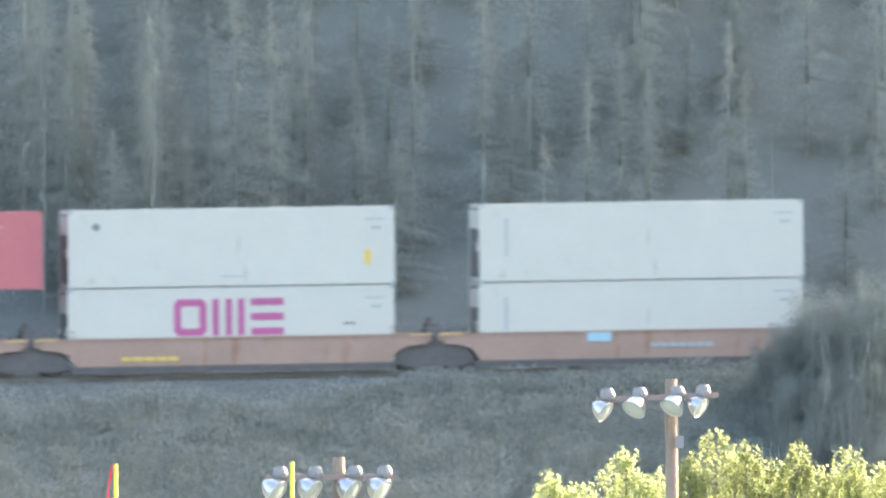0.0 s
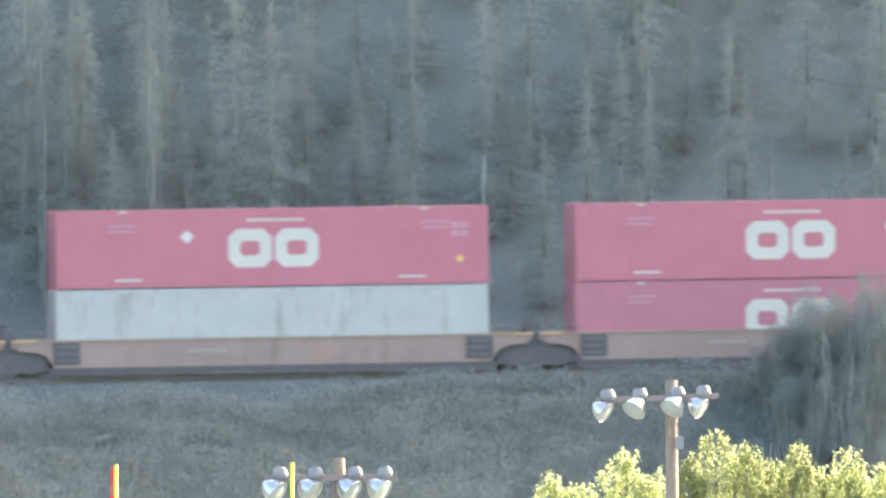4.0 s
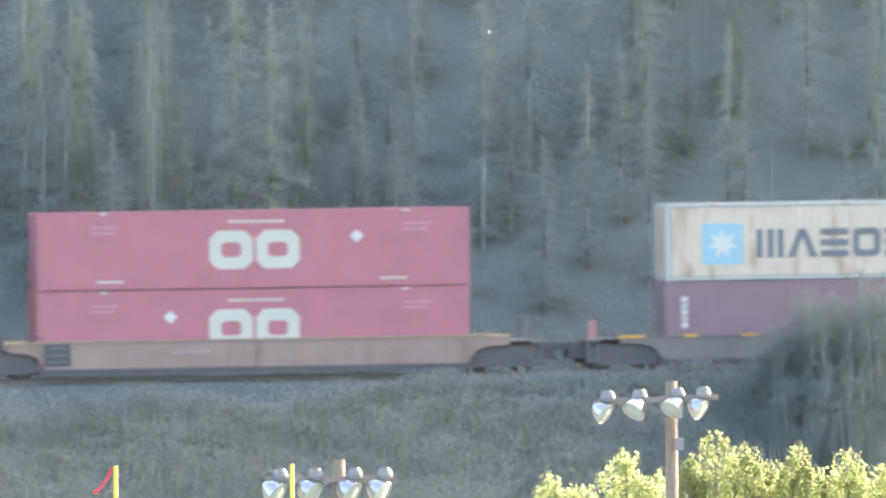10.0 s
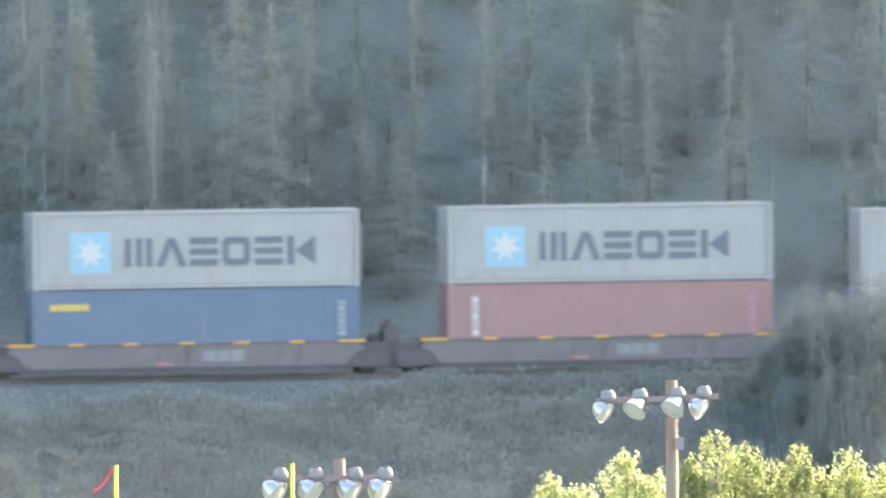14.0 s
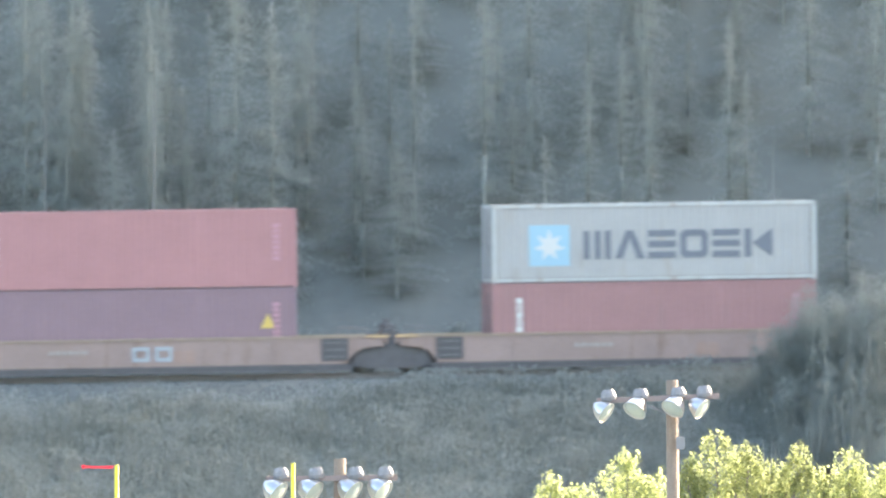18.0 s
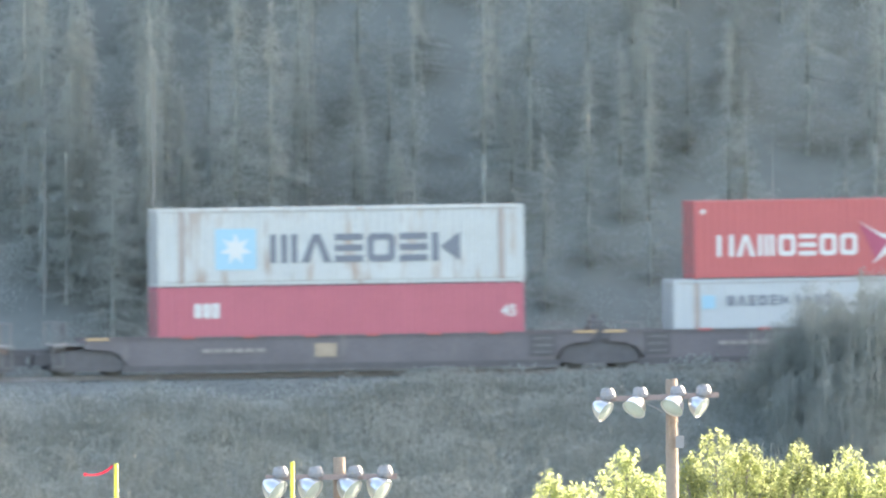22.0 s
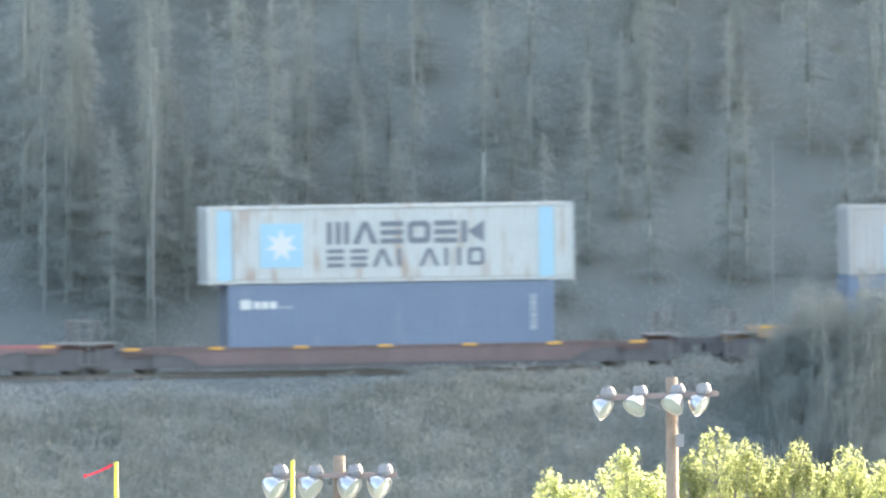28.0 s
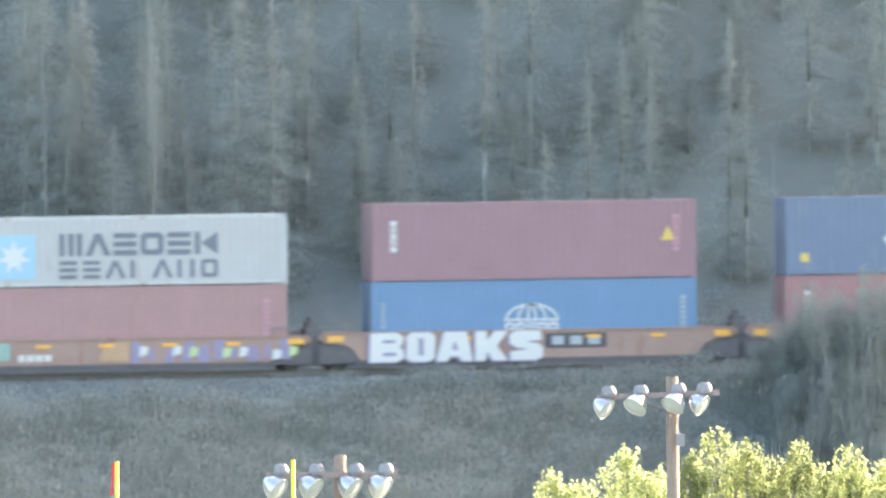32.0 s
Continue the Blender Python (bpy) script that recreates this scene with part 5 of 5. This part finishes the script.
M["seamgrey"] = paint("grey_brown_panel_joint", (0.27, 0.25, 0.24), 0.7, vary=0.2, scale=1.2)
M["rustpost"] = paint("rust_stained_post", (0.36, 0.31, 0.285), 0.6, vary=0.2, scale=1.5, grime=RUST, grime_amount=0.5)
HC, STD = 2.896, 2.591
F40, F45, F53 = 12.192, 13.716, 16.154
BASE = 0.33
UP = BASE + HC + 0.012


def build_train():
    orange, tanl = "weathered orange steel well car carrying stacked containers", "rust-brown steel well car with a worn yellow top edge"
    dark, soot = "dark brown steel well car with amber reflective strips", "sooty grey-brown steel well car carrying stacked containers"
    c = well_car(-30.36, -15.39, "car_orange", "joint", "joint", "short", orange)
    c = well_car(-15.39, -0.30, "car_orange", "joint", "joint", "short", orange)
    sill_bars(c, -4.2, 2.2, 0.55, 0.7, 5, "yellowink")
    c = well_car(-0.30, 15.50, "car_orange", "joint", "tip", "short", orange)
    sill_patch(c, -2.2, -1.3, 1.0, 1.34, "skyink", label="pale blue patch")
    sill_bars(c, 0.2, 2.4, 0.75, 0.92, 7, "greyink")
    for a, b, le, ri in ((19.19, 38.60, "tip", "joint"), (38.60, 58.32, "joint", "joint"), (58.32, 77.64, "joint", "tip"), (81.66, 100.96, "tip", "joint"), (100.96, 120.50, "joint", "joint"), (120.50, 139.68, "joint", "tip"),
                         (225.54, 244.77, "tip", "joint"), (244.77, 264.84, "joint", "joint"), (264.84, 284.36, "joint", "tip")):
        c = well_car(a, b, "car_tan", le, ri, "long", tanl, "edge_yellow")
        sill_bars(c, 1.4, 0.9, 0.5, 0.95, 2, "car_orange")
        sill_bars(c, -3.2, 1.5, 0.85, 1.0, 6, "stencil")
        if 225 < a < 226:
            frames = part("marking", Geo().ring(-0.1, 0.55, 0.55, 1.1, 0.14, -1.482, -1.445).ring(0.75, 1.4, 0.55, 1.1, 0.14, -1.482, -1.445), M["greyink"], c, "pale sprayed shapes")
    for a, b, le, ri in ((143.6, 159.10, "tip", "joint"), (159.10, 174.55, "joint", "joint"), (174.55, 190.01, "joint", "joint"), (190.01, 205.65, "joint", "joint"), (205.65, 221.4, "joint", "tip")):
        c = well_car(a, b, "car_brown", le, ri, "amber", dark, top=1.25)
        sill_bars(c, 0.6, 1.6, 0.55, 0.95, 3, "duststencil")
        sill_patch(c, -1.1, -0.5, 0.4, 0.55, "salmon", label="small faded pink stencil patch")
        if le == "tip":
            part("end_marker", Geo().box(a - (a + b) / 2 - 1.05, a - (a + b) / 2 - 0.75, -1.3, -1.2, 1.18, 1.85), M["salmon"], c, "faded red end marker")
    for a, b, le, ri in ((288.06, 307.42, "tip", "joint"), (307.42, 326.77, "joint", "joint"), (326.77, 346.43, "joint", "tip")):
        c = well_car(a, b, "car_dark", le, ri, "dark", soot)
        if a < 290:
            sill_patch(c, -1.0, -0.2, 0.6, 1.1, "edge_yellow", label="ochre rust patch")
        sill_bars(c, -5.2, 2.4, 0.8, 0.95, 6, "seamgrey")
        for i in range(6):
            sill_patch(c, -6 + 2.3 * i, -5.5 + 2.3 * i, 1.345, 1.425, "vermilion", "reflector", y=-1.535)
    c = well_car(348.80, 369.52, "car_dusk", "tip", "tip", "low", "low red spine car with amber reflective strips", "car_red", 1.10)
    for i in range(9):
        sill_patch(c, -6.2 + 1.42 * i, -5.5 + 1.42 * i, 0.5, 0.9, "crimson" if i % 2 else "salmon", "side_panel")
    c = well_car(371.6, 391.6, "car_rust", "tip", "tip", "low", "low dark red-brown spine car with amber reflective strips", top=0.94)
    c = well_car(395.50, 415.11, "car_ochre", "tip", "tip", "single", "ochre single well car with amber reflective strips", "edge_yellow")
    sill_patch(c, -0.1, 0.1, 0.4, 1.3, "graf_green", label="pale green painted stripe")
    part("marking", Geo().ring(-2.0, -1.2, 0.5, 1.15, 0.12, -1.482, -1.445), M["greyink"], c, "pale round sprayed shape")
    sill_bars(c, 3.3, 1.5, 0.75, 0.95, 6, "greyink")
    c = well_car(418.4, 433.80, "car_orange", "tip", "joint", "amber", "orange well car covered in coloured graffiti", top=1.33, tape=0.28)
    sill_patch(c, -5.2, -3.7, 0.55, 1.2, "graf_green", "graffiti", "pale green graffiti block")
    sill_bars(c, -3.4, 1.3, 0.5, 0.75, 4, "whiteink")
    r = random.Random(9)
    for i in range(10):
        x, w = 0.8 + 0.62 * i, r.uniform(0.22, 0.5)
        lean, z0, z1 = r.uniform(-0.15, 0.2), r.uniform(0.38, 0.5), r.uniform(0.95, 1.27)
        sill_shape(c, [(x, z0), (x + w, z0 + r.uniform(-0.03, 0.15)), (x + w + lean, z1), (x + lean + 0.05, z1 - r.uniform(0, 0.2))], "graf_violet", "violet graffiti stroke")
        if i % 3 != 1:
            m = r.uniform(0.6, 0.85)
            sill_shape(c, [(x + 0.3, m - 0.2), (x + 0.62, m - 0.12), (x + 0.66, m + 0.16), (x + 0.36, m + 0.2)], "graf_lime" if i % 2 else "whiteink", "pale graffiti stroke", -1.49)
    sill_shape(c, [(-0.4, 0.5), (0.7, 0.45), (0.75, 1.2), (-0.2, 1.15)], "reflector_faded", "faded orange graffiti cloud")
    c = well_car(433.80, 449.80, "car_orange", "joint", "joint", "amber", "orange well car with large white graffiti letters", tape=0.28)
    block_letters(c)
    sill_patch(c, 0.6, 2.9, 0.72, 1.25, "graf_black", "graffiti", "black painted block")
    g = Geo()
    for i in range(3):
        g.box(0.85 + 0.68 * i, 1.3 + 0.68 * i, -1.492, -1.483, 0.82, 1.15)
    part("marking", g, M["greyink"], c)
    well_car(449.80, 465.41, "car_orange", "joint", "joint", "amber", orange, tape=0.28)

    white40 = "white smooth-sided refrigerated container, "
    container(-23.01, BASE, F40, HC, "maroon", "dark maroon corrugated container in a well car", upright_marks(-5.6, 0.5, 1.9))
    container(-23.01, UP, F53, HC, "red", "bright red long container stacked on another", cream_outlines(3.8))
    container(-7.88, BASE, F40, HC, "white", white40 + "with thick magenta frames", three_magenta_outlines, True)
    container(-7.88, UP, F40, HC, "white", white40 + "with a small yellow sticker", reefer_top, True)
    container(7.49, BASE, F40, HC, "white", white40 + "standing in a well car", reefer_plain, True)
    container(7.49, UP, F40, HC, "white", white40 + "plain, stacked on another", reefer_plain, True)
    # faded: the red whose paleness is painted haze
    faded, lng = "haze-paled red long container with two cream frames and a white diamond", "dull red long container with two cream frames and a white diamond"
    container(29.02, BASE, F53, HC, "pinkred2", lng, cream_outlines(3.85))
    container(29.02, UP, F53, HC, "pinkred", faded, cream_outlines(3.85))
    container(48.48, BASE, F53, HC, "dirtywhite", "weathered dirty white long container in a well car", no_marks)
    container(48.48, UP, F53, HC, "pinkred", faded, cream_outlines(-3.2, 7.0))
    container(67.90, BASE, F53, HC, "pinkred2", lng, cream_outlines(3.85))
    container(67.90, UP, F53, HC, "pinkred", faded, cream_outlines(3.85))
    container(91.15, BASE, F53, HC, "pinkred2", lng, cream_outlines(3.85))
    container(91.15, UP, F53, HC, "red", "bright red long container with two cream frames and a yellow sticker", cream_outlines(-2.85, 6.9, 0.2))
    container(110.67, BASE, F53, HC, "pinkred2", lng, cream_outlines(3.85))
    container(110.67, UP, F53, HC, "pinkred", faded, cream_outlines(4.05, -7.0))
    container(130.02, BASE, F53, HC, "pinkred2", lng, cream_outlines(-3.1))
    container(130.02, UP, F53, HC, "pinkred2", faded, cream_outlines(3.85))
    star_box = "container with light blue star panel and dark lettering"
    container(151.56, BASE, F40, HC, "maroon", "dark maroon corrugated container in a well car", upright_marks(-5.5, 0.5, 1.7))
    container(151.56, UP, F40, HC, "cream", "rust-streaked cream " + star_box, star_big, trim="rustwhite")
    container(167.05, BASE, F40, HC, "duskwhite", "dusty cool white " + star_box, star_low)
    container(167.05, UP, F40, HC, "blue", "blue corrugated container with white blocks and a white slogan", white_blocks)
    container(182.69, BASE, F40, HC, "greyblue", "dusty blue corrugated container with a yellow mark", blue_mark)
    container(182.69, UP, F40, HC, "greywhite", "pale grey " + star_box, star_big)
    container(198.21, BASE, F40, HC, "brownred", "haze-paled brown-red corrugated container with white upright marks", upright_marks(-5.2, 0.4, 1.9))
    container(198.21, UP, F40, HC, "greywhite", "pale grey " + star_box, star_big)
    container(213.74, BASE, F40, STD, "duskwhite", "low dusty white " + star_box, star_small)
    container(213.74, BASE + STD + 0.012, F40, HC, "greywhite", "pale grey " + star_box, star_big)
    container(235.15, BASE, F40, HC, "maroon", "plum corrugated container with a yellow sticker in a well car", upright_marks(-5.4, 0.5, 1.7, sticker=True))
    container(235.15, UP, F40, HC, "salmon", "faded red corrugated container with white upright marks", upright_marks(-5.3, 0.5, 2.0))
    container(254.67, BASE, F40, HC, "oxide", "oxide red corrugated container with white upright marks", upright_marks(-5.2, 0.5, 1.8))
    container(254.67, UP, F40, HC, "greywhite", "pale grey " + star_box, star_big, trim="rustwhite")
    container(274.51, BASE, F45, HC, "bluewhite", "long cool white " + star_box, star_low)
    container(274.45, UP, F40, HC, "magenta", "magenta corrugated container with three thick white frames", three_white_outlines)
    container(297.77, BASE, F45, HC, "crimson", "long crimson container with a white size number", size_mark)
    container(297.77, UP, F45, HC, "rustwhite", "long rust-streaked white " + star_box, star_big)
    container(317.11, BASE, F45, HC, "bluewhite", "long cool white container with small dark lettering", small_lettering)
    container(317.11, UP, F40, HC, "vermilion", "vermilion corrugated container with white lettering and white sweeps", white_sweeps)
    container(336.48, BASE, F45, HC, "bluewhite", "long cool white " + star_box, star_low)
    container(336.46, UP, F40, HC, "tan", "ochre tan corrugated container with a dark plain emblem", dark_emblem)
    container(359.13, BASE, F45, HC, "blue", "long blue container with a circled pennant and a white stroke", circled_pennant)
    container(359.13, UP, F45, HC, "duskwhite", "dusty cool white " + star_box, star_big)
    container(381.89, BASE, F40, HC, "greyblue", "dusty navy corrugated container with a small white patch", navy_mark)
    container(381.86, UP, F45, HC, "rustwhite", "long rusty white container with turquoise ends and dark lettering", turquoise_ends)
    container(405.18, BASE, F40, HC, "greyblue", "dusty navy corrugated container with a small white patch", navy_mark)
    container(405.18, UP, F40, STD, "greywhite", "low pale grey " + star_box, star_big)
    container(426.68, BASE, F40, HC, "brownred", "haze-paled oxide red corrugated container with white upright marks", upright_marks(-5.2, 0.5, 1.9))
    container(426.68, UP, F40, STD, "palewhite", "low chalky white container with star panel and two lettering rows", star_two_rows, trim="rustwhite")
    container(442.04, BASE, F40, HC, "midblue", "mid blue corrugated container with a white half-globe", half_globe)
    container(442.04, UP, F40, HC, "plum", "plum red corrugated container with white marks and yellow sticker", upright_marks(-5.4, 0.6, 1.8, sticker=True))
    container(457.61, BASE, F40, HC, "oxide", "oxide red corrugated container with white upright marks", upright_marks(-5.4, 0.5, 1.8))
    container(457.61, UP, F40, HC, "greyblue", "dusty navy corrugated container with a small yellow mark", navy_plain)


def cream_outlines(diamond, yellow=None, shift=0.0):
    return lambda o, H: two_cream_outlines(o, H, diamond, yellow, shift)


# ---- build ----
build_ground()
build_track()
build_field()
plant_conifers()
plant_shrubs()
dead_snags()
build_train()
ribbon, ribbon_pieces = build_ribbon()
seeds = build_insects()
undergrowth()
far_woods()

# seconds, swing at the knot, swing at the free end (degrees from hanging, towards the west)
SWING = [(0, 12, 5), (1, 4, 3), (2, 4, 2), (3, 4, 2), (6, -3, 0), (7, -2, 6), (8, -3, 12), (8.5, 25, 45), (9, 42, 84), (10, 22, 48), (11, 32, 34), (12, 42, 46), (13, -2, 12), (14, 22, 52), (15, 70, 112), (17.5, 44, 52), (18, 88, 93),
         (19, 74, 100), (20, 60, 62), (21, 14, 88), (22, 48, 98), (23, 20, 70), (24, 58, 90), (25, -4, 50), (26, 60, 84), (28.5, 60, 72), (29, 62, 64), (29.5, 48, 54), (30, 48, 64), (30.5, 52, 54), (31, 58, 76), (31.5, 8, 38), (31.8, 3, 22), (32, 2, 5)]


def motions():
    # the train is set back at 18.7 s to fit a jump in the view
    times = [0.0, 4.0, 8.0, 12.0, 16.0, 17.0, 17.5, 17.8, 18.0, 18.2, 18.4, 18.6, 18.8, 19.0, 19.2, 19.5, 20.0, 21.0, 24.0, 28.0, 32.0]
    times = [(t, SET_BACK if t > 18.7 else 0.0) for t in times]
    for car, s in CARS:
        walk(car, [(t, on_track(s - SPEED * t + d)) for t, d in times])
    for box, s, h in BOXES:
        walk(box, [(t, on_track(s - SPEED * t + d, h)) for t, d in times])
    walk(seeds[0], [(0.0, pose(-20.72, 370, 23.02)), (8.6, pose(-0.92, 370, 24.39)), (9.4, pose(0.28, 370, 24.94)), (12.0, pose(2.78, 370, 26.91)), (32.0, pose(22.20, 370, 36.52))])
    walk(seeds[1], [(0.0, pose(376.29, 370, 70.38)), (28.5, pose(8.03, 370, 22.96)), (29.5, pose(-4.90, 370, 21.30)), (32.0, pose(-37.19, 370, 17.10))])
    rows = [[] for _ in ribbon_pieces]
    for t, a, b in SWING:
        p = Vector((0, 0, 0))
        for j in range(len(ribbon_pieces)):
            ang = a + (b - a) * j / (len(ribbon_pieces) - 1)
            rows[j].append((t, pose(p.x, 0, p.z, 0, ang, 0)))
            p += Vector((-math.sin(radians(ang)), 0, -math.cos(radians(ang)))) * 0.13
    for piece, row in zip(ribbon_pieces, rows):
        walk(piece, row)


motions()
